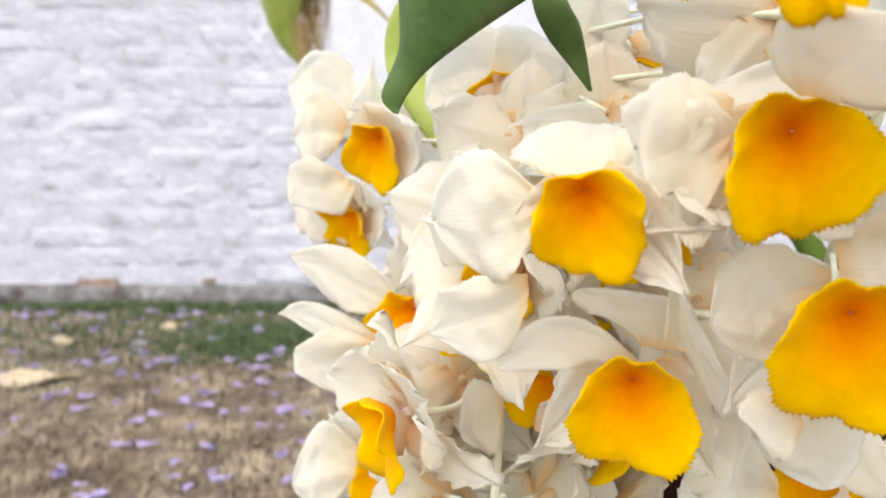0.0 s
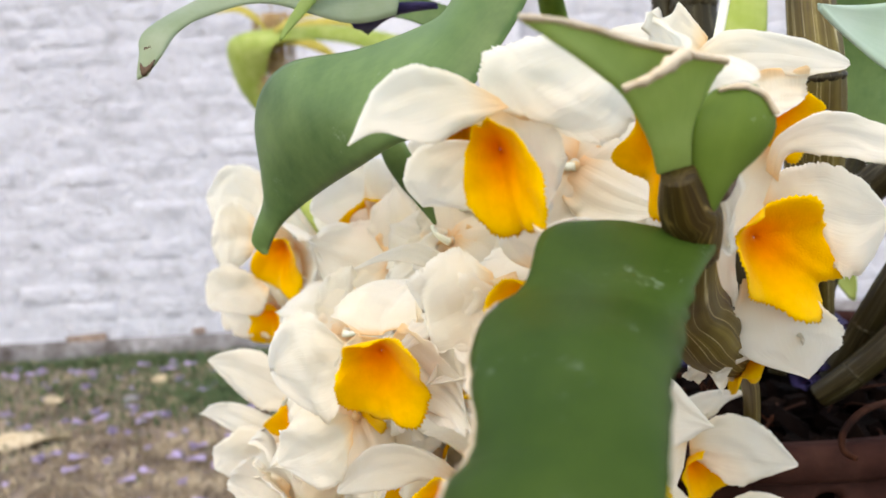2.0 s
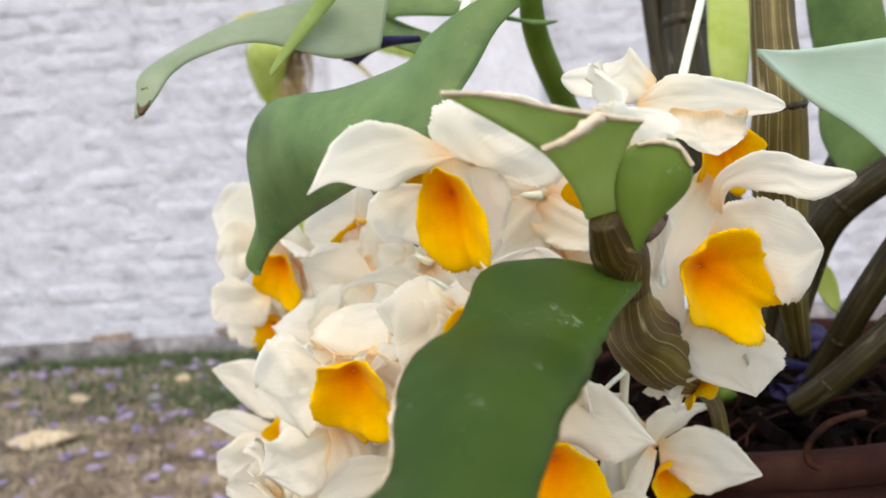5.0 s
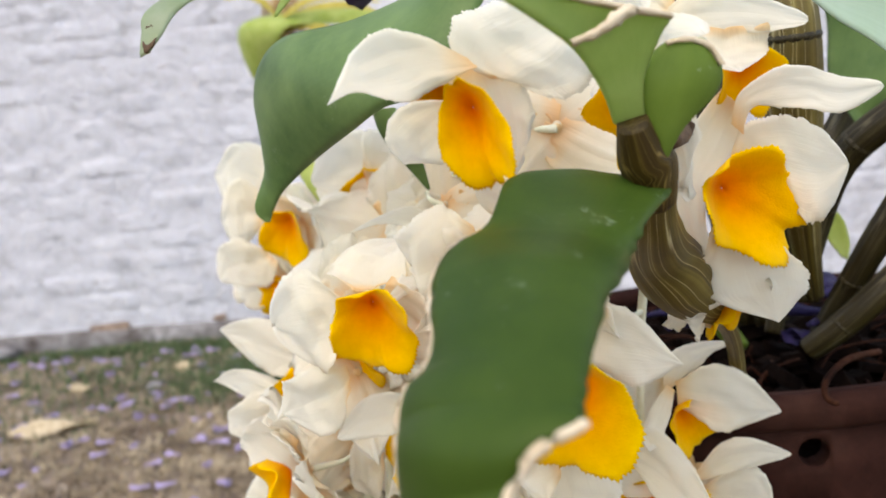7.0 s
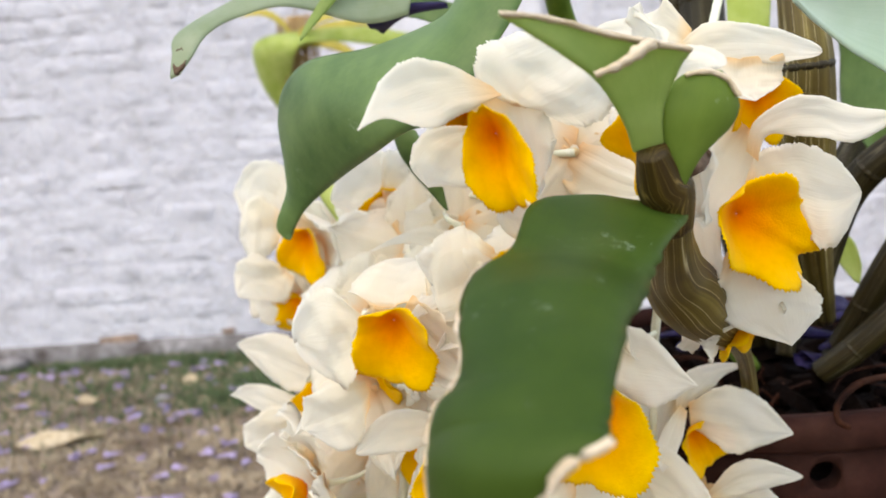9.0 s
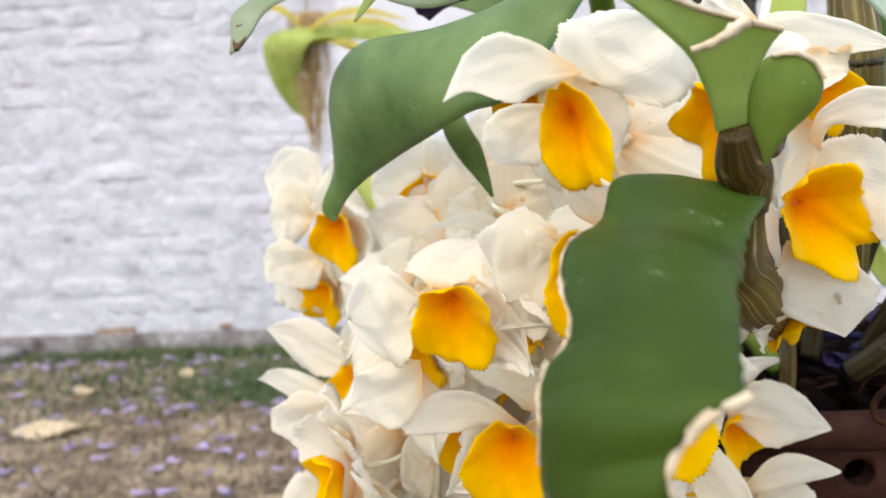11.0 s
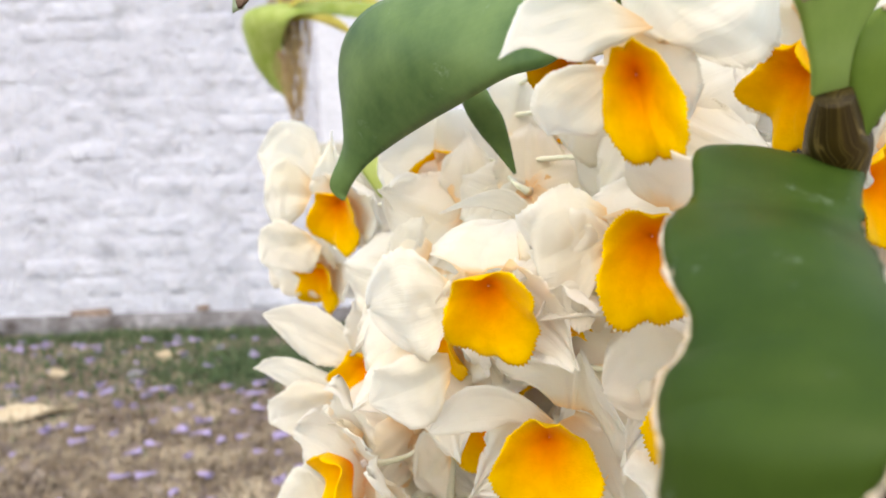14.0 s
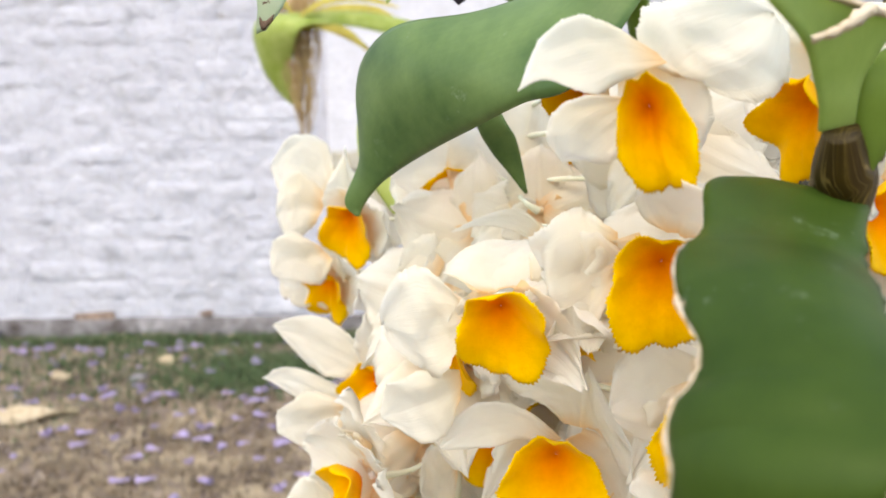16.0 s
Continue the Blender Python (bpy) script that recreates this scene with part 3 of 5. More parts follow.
# the broad leaf that hangs toward the viewer
leaf("orchid_leaf", [((0.2091, 0.2680, 0.5829), (0.2099, 0.2680, 0.5828)),
                     ((0.2013, 0.2680, 0.5849), (0.2143, 0.2665, 0.5821)),
                     ((0.1922, 0.2600, 0.5845), (0.2142, 0.2650, 0.5810)),
                     ((0.1889, 0.2500, 0.5795), (0.2078, 0.2520, 0.5775)),
                     ((0.1847, 0.2440, 0.5777), (0.2053, 0.2470, 0.5752)),
                     ((0.1827, 0.2380, 0.5752), (0.2024, 0.2380, 0.5736)),
                     ((0.1823, 0.2330, 0.5725), (0.1995, 0.2300, 0.5721)),
                     ((0.1827, 0.2290, 0.5701), (0.1970, 0.2220, 0.5703)),
                     ((0.1816, 0.2280, 0.5671), (0.1957, 0.2170, 0.5685)),
                     ((0.1799, 0.2270, 0.5656), (0.1949, 0.2140, 0.5669)),
                     ((0.1792, 0.2260, 0.5628), (0.1944, 0.2120, 0.5661)),
                     ((0.1793, 0.2240, 0.5608), (0.1910, 0.2110, 0.5647)),
                     ((0.1793, 0.2255, 0.5556), (0.1891, 0.2120, 0.5618)),
                     ((0.1799, 0.2250, 0.5522), (0.1884, 0.2115, 0.5595)),
                     ((0.1796, 0.2245, 0.5500), (0.1894, 0.2125, 0.5573)),
                     ((0.1787, 0.2230, 0.5476), (0.1904, 0.2135, 0.5543)),
                     ((0.1785, 0.2210, 0.5455), (0.1906, 0.2140, 0.5510)),
                     ((0.1795, 0.2180, 0.5428), (0.1905, 0.2140, 0.5463)),
                     ((0.1815, 0.2150, 0.5398), (0.1891, 0.2135, 0.5409)),
                     ((0.1850, 0.2130, 0.5376), (0.1853, 0.2130, 0.5376))],
     LEAF_EDGED, "broad dark green orchid leaf with a nibbled dry edge", bulge=0.14, flat=0.14, waves=(0.012, 9), rag=0.032, nu=120, nv=18, margin=((0.2, 0.85, 0), (0.52, 0.85, 1)))
# the long arching leaf over the flowers
leaf("orchid_leaf", [((0.2004, 0.3000, 0.6326), (0.2011, 0.3000, 0.6286)),
                     ((0.1920, 0.3010, 0.6297), (0.1965, 0.2970, 0.6238)),
                     ((0.1838, 0.3040, 0.6250), (0.1913, 0.2920, 0.6151)),
                     ((0.1795, 0.3070, 0.6213), (0.1800, 0.2870, 0.6008)),
                     ((0.1649, 0.3140, 0.6183), (0.1720, 0.2950, 0.5988)),
                     ((0.1494, 0.3250, 0.6187), (0.1649, 0.3060, 0.5963)),
                     ((0.1417, 0.3320, 0.6150), (0.1572, 0.3180, 0.5936)),
                     ((0.1383, 0.3370, 0.6087), (0.1497, 0.3290, 0.5904)),
                     ((0.1383, 0.3400, 0.5991), (0.1436, 0.3360, 0.5869)),
                     ((0.1379, 0.3420, 0.5919), (0.1402, 0.3400, 0.5839)),
                     ((0.1340, 0.3430, 0.5831), (0.1380, 0.3430, 0.5810)),
                     ((0.1367, 0.3430, 0.5794), (0.1373, 0.3430, 0.5793))],
     LEAF, "long arching green orchid leaf ending in a twisted tip", bulge=0.10, nu=70)
# leaves at the upper left
SLENDER = leaf("orchid_leaf", [((0.1723, 0.3598, 0.6527), (0.1694, 0.3489, 0.6323)), ((0.1537, 0.3498, 0.6460), (0.1592, 0.3439, 0.6300)), ((0.1396, 0.3398, 0.6403), (0.1433, 0.3343, 0.6331)), ((0.1283, 0.3297, 0.6326), (0.1331, 0.3264, 0.6295)),
                     ((0.1222, 0.3195, 0.6251), (0.1291, 0.3192, 0.6249)), ((0.1226, 0.3152, 0.6199), (0.1269, 0.3150, 0.6196)), ((0.1228, 0.3129, 0.6150), (0.1246, 0.3128, 0.6156))],
     LEAF_GREY, "slender yellow-green orchid leaf with a dry grey tip", bulge=0.08)
rim_piece(SLENDER, [((0.1232, 0.3141, 0.6186), (0.1237, 0.3129, 0.6165)), ((0.1244, 0.3138, 0.6177), (0.1243, 0.3123, 0.6155)), ((0.1261, 0.3139, 0.6188), (0.1260, 0.3130, 0.6173))], "shrivelled dark tip", DRY_DARK, "dry_tip")
rim_piece(SLENDER, [((0.1235, 0.3163, 0.6220), (0.1237, 0.3153, 0.6203)), ((0.1248, 0.3164, 0.6224), (0.1251, 0.3153, 0.6202)), ((0.1255, 0.3164, 0.6217), (0.1256, 0.3157, 0.6207))], "small dark scar", DRY_DARK, "scar")
leaf("orchid_leaf", [((0.1577, 0.3446, 0.6469), (0.1616, 0.3445, 0.6452)), ((0.1514, 0.3393, 0.6369), (0.1547, 0.3392, 0.6359)), ((0.1470, 0.3361, 0.6294), (0.1489, 0.3360, 0.6289)), ((0.1455, 0.3339, 0.6251), (0.1459, 0.3339, 0.6251))],
     LEAF_TORN, "narrow drooping green leaf tip", bulge=0.15, nu=24, nv=8)
leaf("orchid_leaf", [((0.1636, 0.3470, 0.6041), (0.1695, 0.3450, 0.6038)),
                     ((0.1649, 0.3470, 0.5989), (0.1714, 0.3440, 0.5999)),
                     ((0.1677, 0.3470, 0.5939), (0.1734, 0.3450, 0.5965)),
                     ((0.1712, 0.3465, 0.5894), (0.1749, 0.3460, 0.5905)),
                     ((0.1755, 0.3460, 0.5838), (0.1760, 0.3460, 0.5839))],
     LEAF, "small pointed dark green leaf between the flowers", bulge=0.12, nu=30, nv=10)
leaf("orchid_leaf", [((0.1376, 0.4223, 0.6297), (0.1477, 0.4221, 0.6262)), ((0.1277, 0.4220, 0.6133), (0.1410, 0.4219, 0.6115)), ((0.1259, 0.4219, 0.6017), (0.1409, 0.4216, 0.5948)), ((0.1293, 0.4166, 0.5911), (0.1478, 0.4163, 0.5843)), ((0.1412, 0.4111, 0.5743), (0.1491, 0.4111, 0.5755)), ((0.1478, 0.4110, 0.5694), (0.1488, 0.4110, 0.5694))],
     LEAF_LIGHT, "bright green leaf behind the flower cluster", bulge=0.1)
# torn crown leaf and the small cupped leaf beside it
TORN = leaf("orchid_leaf", [((0.2064, 0.2620, 0.5909), (0.2110, 0.2620, 0.5906)),
                     ((0.2052, 0.2590, 0.5937), (0.2102, 0.2600, 0.5938)),
                     ((0.2033, 0.2560, 0.5966), (0.2105, 0.2590, 0.5969)),
                     ((0.2001, 0.2510, 0.5997), (0.2116, 0.2580, 0.5996)),
                     ((0.1947, 0.2460, 0.6030), (0.2126, 0.2570, 0.6016)),
                     ((0.1888, 0.2416, 0.6062), (0.2137, 0.2560, 0.6030))],
     LEAF_TORN, "broken-off pale green crown leaf with a dry torn top", bulge=0.035, rag=0.006, nu=60)
rim_piece(TORN, [((0.1889, 0.2408, 0.6063), (0.1890, 0.2410, 0.6058)),
                     ((0.1931, 0.2439, 0.6064), (0.1931, 0.2444, 0.6058)),
                     ((0.1975, 0.2467, 0.6058), (0.1973, 0.2472, 0.6052)),
                     ((0.2020, 0.2492, 0.6048), (0.2019, 0.2497, 0.6042)),
                     ((0.2068, 0.2517, 0.6041), (0.2067, 0.2522, 0.6033)),
                     ((0.2134, 0.2552, 0.6031), (0.2133, 0.2554, 0.6024))],
     "dry tan torn rim")
rim_piece(TORN, [((0.2000, 0.2492, 0.6001), (0.2003, 0.2497, 0.5994)),
                     ((0.2030, 0.2497, 0.6012), (0.2034, 0.2502, 0.6002)),
                     ((0.2054, 0.2502, 0.6030), (0.2065, 0.2507, 0.6018)),
                     ((0.2072, 0.2517, 0.6040), (0.2089, 0.2522, 0.6033))],
     "dry tan fold")
CUPPED = leaf("orchid_leaf", [((0.2124, 0.2630, 0.5859), (0.2133, 0.2630, 0.5859)),
                     ((0.2109, 0.2615, 0.5904), (0.2156, 0.2615, 0.5897)),
                     ((0.2101, 0.2600, 0.5949), (0.2199, 0.2620, 0.5935)),
                     ((0.2110, 0.2598, 0.5984), (0.2209, 0.2620, 0.5967)),
                     ((0.2133, 0.2598, 0.6003), (0.2191, 0.2615, 0.6000)),
                     ((0.2154, 0.2598, 0.6007), (0.2174, 0.2610, 0.6007))],
     LEAF_MID, "small cupped green leaf with a brown nibbled tip", bulge=-0.2, rag=0.01, nu=36)
rim_piece(CUPPED, [((0.2131, 0.2590, 0.6003), (0.2133, 0.2590, 0.5999)),
                     ((0.2161, 0.2590, 0.6007), (0.2160, 0.2590, 0.6000)),
                     ((0.2191, 0.2600, 0.5997), (0.2186, 0.2600, 0.5991)),
                     ((0.2209, 0.2605, 0.5970), (0.2201, 0.2605, 0.5969))],
     "dry brown nibbled tip")
part("dry_flake", tube("dry_flake", [(0.2147, 0.2640, 0.5876), (0.2179, 0.2724, 0.5892), (0.2193, 0.2724, 0.5907)], [0.0009, 0.0016, 0.0008], 7, 10), DRY_DARK, CUPPED, "shrivelled dark brown flake")
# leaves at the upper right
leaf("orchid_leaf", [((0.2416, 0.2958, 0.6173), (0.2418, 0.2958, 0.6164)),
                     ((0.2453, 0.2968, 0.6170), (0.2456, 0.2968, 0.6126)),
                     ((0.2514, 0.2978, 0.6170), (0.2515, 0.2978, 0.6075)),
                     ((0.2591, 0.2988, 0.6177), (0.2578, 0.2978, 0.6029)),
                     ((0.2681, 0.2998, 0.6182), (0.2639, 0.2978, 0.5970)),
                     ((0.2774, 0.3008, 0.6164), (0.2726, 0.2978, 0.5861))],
     LEAF_SHEEN, "broad orchid leaf with a pale blue-green sheen put in its colour", bulge=0.08)
leaf("orchid_leaf", [((0.2786, 0.4533, 0.6745), (0.2917, 0.4533, 0.6733)), ((0.2742, 0.4433, 0.6542), (0.2895, 0.4434, 0.6529)), ((0.2716, 0.4333, 0.6349), (0.2846, 0.4334, 0.6339)), ((0.2748, 0.4333, 0.6174), (0.2816, 0.4334, 0.6168))],
     LEAF_LIGHT, "upright bright green leaf among the canes", bulge=0.1)
leaf("orchid_leaf", [((0.3001, 0.4237, 0.6619), (0.3140, 0.4042, 0.6532)), ((0.3011, 0.4237, 0.6454), (0.3168, 0.4042, 0.6378)), ((0.3038, 0.4237, 0.6268), (0.3208, 0.4042, 0.6171)), ((0.3038, 0.4237, 0.6084), (0.3185, 0.4042, 0.6019)), ((0.3071, 0.4138, 0.5929), (0.3123, 0.4139, 0.5925))],
     LEAF, "dark green leaf in the shade of the canes", bulge=0.1)
leaf("orchid_leaf", [((0.3010, 0.4335, 0.5688), (0.3002, 0.4335, 0.5677)), ((0.3095, 0.4336, 0.5634), (0.3026, 0.4335, 0.5610)), ((0.3123, 0.4336, 0.5544), (0.3052, 0.4336, 0.5548)), ((0.3115, 0.4336, 0.5476), (0.3097, 0.4336, 0.5487))],
     LEAF_LIGHT, "small yellowing leaf on a twig low behind the canes", bulge=0.1, nu=16, nv=8)
leaf("orchid_leaf", [((0.2052, 0.3814, 0.6441), (0.2163, 0.3834, 0.6433)), ((0.1624, 0.4026, 0.6635), (0.1695, 0.3921, 0.6498)), ((0.1600, 0.4024, 0.6532), (0.1890, 0.3917, 0.6399)), ((0.1651, 0.3971, 0.6429), (0.1787, 0.3917, 0.6358))],
     LEAF, "dark green leaf arching behind the flowers", bulge=0.1)


def orchid_cane(points, radii, material, label, nodes_at=(), ribs=0.05):
    thing = new("orchid_cane")
    base = np.array(points[0], float)
    thing.location = base
    local = [np.array(p, float) - base for p in points]
    part("stem", tube("stem", local, radii, 24, 10 * (len(points) - 1), ribs), material, thing)
    for u in nodes_at:
        r = float(spline([[q] for q in radii], u)[0])
        a, b = spline(local, max(u - 0.012, 0)), spline(local, min(u + 0.012, 1))
        part("node_ring", tube("node_ring", [a, (a + b) / 2, b], [r * 1.02, r * 1.09, r * 1.02], 20, 6), CANE_DARK, thing, "dry papery ring on the cane")
    return tagged(thing, label, "cane", "orchid canes")


main_cane = orchid_cane([(0.2589, 0.3870, 0.5083), (0.2458, 0.3460, 0.5385), (0.2362, 0.3215, 0.5520), (0.2291, 0.3118, 0.5580), (0.2229, 0.3028, 0.5642), (0.2182, 0.2940, 0.5704), (0.2136, 0.2761, 0.5773), (0.2125, 0.2704, 0.5838), (0.2107, 0.2655, 0.5886)],
                        [0.0022, 0.0018, 0.0022, 0.0046, 0.0064, 0.0057, 0.0037, 0.0034, 0.0028], CANE, "short swollen olive-brown cane with pale stripes")
sheath = part("sheath", tube("sheath", [np.array(p) - np.array(main_cane.location) for p in ((0.2126, 0.2703, 0.5804), (0.2117, 0.2664, 0.5847), (0.2104, 0.2643, 0.5867), (0.2087, 0.2607, 0.5907))], [0.0036, 0.0039, 0.0035, 0.0021], 20, 20, 0.02), SHEATH, main_cane, "dark brown papery sheath")
orchid_cane([(0.2874, 0.4039, 0.5415), (0.2757, 0.3792, 0.5672), (0.2672, 0.3595, 0.5881), (0.2645, 0.3517, 0.6032), (0.2635, 0.3478, 0.6143), (0.2634, 0.3498, 0.6312), (0.2654, 0.3549, 0.6512)], [0.003, 0.0045, 0.0062, 0.0065, 0.0058, 0.005, 0.005], CANE, "stout upright olive-brown cane with pale stripes", (0.64, 0.2))
orchid_cane([(0.2953, 0.4632, 0.5219), (0.2862, 0.4731, 0.5791), (0.2779, 0.4780, 0.6246), (0.2762, 0.4830, 0.6524), (0.2775, 0.4830, 0.6925)], [0.006, 0.008, 0.0085, 0.0085, 0.008], CANE_DARK, "dark grey leafless cane", (0.45, 0.8))
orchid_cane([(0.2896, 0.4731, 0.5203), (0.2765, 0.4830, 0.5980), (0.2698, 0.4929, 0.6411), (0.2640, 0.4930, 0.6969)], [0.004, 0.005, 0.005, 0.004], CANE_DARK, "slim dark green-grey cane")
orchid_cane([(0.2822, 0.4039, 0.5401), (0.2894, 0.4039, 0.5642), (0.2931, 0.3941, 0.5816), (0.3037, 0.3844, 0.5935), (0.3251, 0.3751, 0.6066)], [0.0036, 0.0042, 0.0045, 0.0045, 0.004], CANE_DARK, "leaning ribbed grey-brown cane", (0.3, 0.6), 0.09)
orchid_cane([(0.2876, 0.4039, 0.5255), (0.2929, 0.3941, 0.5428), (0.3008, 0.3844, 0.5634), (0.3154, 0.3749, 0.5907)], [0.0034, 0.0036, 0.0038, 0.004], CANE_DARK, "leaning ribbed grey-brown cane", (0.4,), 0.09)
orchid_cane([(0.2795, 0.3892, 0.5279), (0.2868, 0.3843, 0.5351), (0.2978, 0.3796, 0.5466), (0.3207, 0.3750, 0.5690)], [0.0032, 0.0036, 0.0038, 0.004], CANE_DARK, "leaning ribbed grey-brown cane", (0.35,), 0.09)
orchid_cane([(0.2885, 0.4434, 0.5222), (0.2926, 0.4434, 0.5426), (0.2983, 0.4335, 0.5711), (0.3160, 0.4336, 0.6026), (0.3347, 0.4338, 0.6373)], [0.003, 0.0036, 0.0042, 0.0045, 0.004], CANE_DARK, "dark cane behind the leaning ones", (0.5,), 0.06)
orchid_cane([(0.2706, 0.4235, 0.5219), (0.2596, 0.4432, 0.5448), (0.2361, 0.4530, 0.5999), (0.2126, 0.4016, 0.6379), (0.2086, 0.3817, 0.6562)], [0.003, 0.004, 0.004, 0.0036, 0.003], LEAF_MID, "slender green cane rising behind the flowers")


# ---- flowers ----


def petal_mesh(name, seed, length, width, point, arch, cup, ruffle, tip, start=0.16, fine=True):
    """A petal along +y from the middle of the flower, facing +z. point: how pointed; arch: how far it bends back; tip: the curl of its end."""
    rnd = random.Random(seed)
    ph, skew = rnd.uniform(0, 6), rnd.uniform(-0.12, 0.12)
    nu, nv = (72, 20) if fine else (24, 12)

    def f(u, v):
        s = 2 * v - 1
        wide = (math.sin(math.pi * (start + (1 - start) * u) ** 0.8)) if u < 1 else 0.0
        w = width / 2 * max(wide, 0.02) ** point
        rim = max(abs(s) - 0.55, 0) * 2.2
        if abs(s) > 0.99 and u > 0.22:
            w *= 1 + 0.10 * noise.noise((u * 5, s, seed)) + 0.035 * noise.noise((u * 19, s * 2, seed)) + 0.03 * noise.noise((u * 90, s * 3, seed)) + (0.03 * (round(u * nu) % 2) if fine else 0)
        x = w * s + skew * length * u * u
        y = length * u * (1 - 0.10 * u * abs(s))
        z = length * (0.20 * u - arch * u * u + tip * max(u - 0.6, 0) ** 2 * 3) + cup * w * s * s
        y += length * u * u * (0.05 * noise.noise((s * 3, 1, seed + 3)) + 0.025 * noise.noise((s * 11, u, seed + 3)))
        z += ruffle * length * u * (1.3 * s * abs(s) * math.sin(5.5 * u + ph) + 1.6 * noise.noise((x * 95, y * 95, seed)) + 0.45 * u * noise.noise((x * 260, y * 200, seed)) + 0.10 * noise.noise((x * 850, y * 350, seed)))
        z += 0.013 * length * min(u * 3, 1) * (1 - 0.5 * u) * (math.cos(7.5 * s + ph) + 0.5 * math.cos(15 * s + 2 * ph)) - 0.045 * length * math.exp(-(s / 0.10) ** 2) * min(u * 4, 1)
        edge = max(rim, max(u - 0.65, 0) * 2.2)
        z += 0.05 * length * edge * edge * math.sin(10 * u + 4 * s + 6 * noise.noise((u * 4, s * 2, seed)) + ph) + 0.012 * length * (1 - u) * math.cos(9 * s)
        return (x, y, z)

    return sheet(name, f, nu, nv, 0.00014)


def lip_mesh(seed, r, fine=True):
    """The downy lip: a narrow throat that opens into a ruffled fan with lobes, a raised middle fold and a toothed rim."""
    rnd = random.Random(seed)
    ph, wave, long = rnd.uniform(0, 6), rnd.uniform(0.11, 0.19), rnd.uniform(1.0, 1.25)
    lobes, side, nv = rnd.choice((3, 4, 5)), rnd.uniform(-0.12, 0.12), 168 if fine else 80

    def f(u, v):
        g = 2 * math.pi * v
        c, s = math.cos(g), math.sin(g)
        k = r * (0.02 + 0.98 * u**0.8)
        low = max(-s, 0)
        k *= 1 + 0.18 * low * u * long - 0.22 * u * max(s, 0) ** 2 + side * u * c
        k *= 1 - 0.15 * u * u * math.exp(-((g - 1.5 * math.pi) ** 2) / 0.035) - 0.12 * u * u * math.exp(-((g - 0.5 * math.pi) ** 2) / 0.05)
        k *= 1 + wave * 0.6 * u**3 * math.sin(lobes * g + ph) + 0.025 * u**3 * math.sin(9 * g + ph)
        if u > 0.98:
            k *= 1 + (0.022 if fine else 0.0) * (1 if round(v * nv) % 2 else -1) + 0.045 * noise.noise((c * 9, s * 9, seed))
        z = -0.62 * r * (1 - u) ** 1.3 + wave * 1.3 * r * u**3 * math.sin(lobes * g + ph + 1) + 0.12 * r * u * u * c * c - 0.28 * r * low * u**3
        z += 0.13 * r * math.exp(-((k * c / r - 0.12) / 0.13) ** 2) * low * u * (1.4 - u) + 0.05 * r * noise.noise((k * c * 260, k * s * 260, seed))
        return (k * c, k * s * 1.12 - 0.34 * r * u + 0.34 * r, z)

    return sheet("lip", f, 16 if fine else 9, nv, 0.0004, wrap=True)


def column_mesh():
    return tube("column", [(0, 0.0, -0.001), (0, 0.001, 0.0008), (0, 0.0008, 0.002)], [0.0010, 0.0010, 0.0008], 12, 8)


KINDS = []
for s in range(11):
    kr, fine = random.Random(100 + s), s < 7
    KINDS.append(dict(
        dorsal=petal_mesh("sepal", 10 * s + 1, 0.0240, 0.0165, 0.75, kr.uniform(0.0, 0.35), kr.uniform(0.1, 0.35), kr.uniform(0.04, 0.09), kr.uniform(-0.3, 0.8), fine=fine),
        left=petal_mesh("petal", 10 * s + 2, 0.0238, 0.0245, 0.5, kr.uniform(-0.1, 0.3), kr.uniform(0.15, 0.45), kr.uniform(0.05, 0.12), kr.uniform(-0.5, 0.5), fine=fine),
        right=petal_mesh("petal", 10 * s + 3, 0.0238, 0.0245, 0.5, kr.uniform(-0.1, 0.3), kr.uniform(0.15, 0.45), kr.uniform(0.05, 0.12), kr.uniform(-0.5, 0.5), fine=fine),
        low_left=petal_mesh("sepal", 10 * s + 4, 0.0240, 0.0160, 0.78, kr.uniform(0.1, 0.45), kr.uniform(0.1, 0.3), kr.uniform(0.04, 0.09), kr.uniform(-0.2, 0.9), fine=fine),
        low_right=petal_mesh("sepal", 10 * s + 5, 0.0240, 0.0160, 0.78, kr.uniform(0.1, 0.45), kr.uniform(0.1, 0.3), kr.uniform(0.04, 0.09), kr.uniform(-0.2, 0.9), fine=fine),
        lip=lip_mesh(s + 50, 0.0092, fine)))
COLUMN = column_mesh()
LIP_AT = Vector((0, -0.0022, 0.0098))


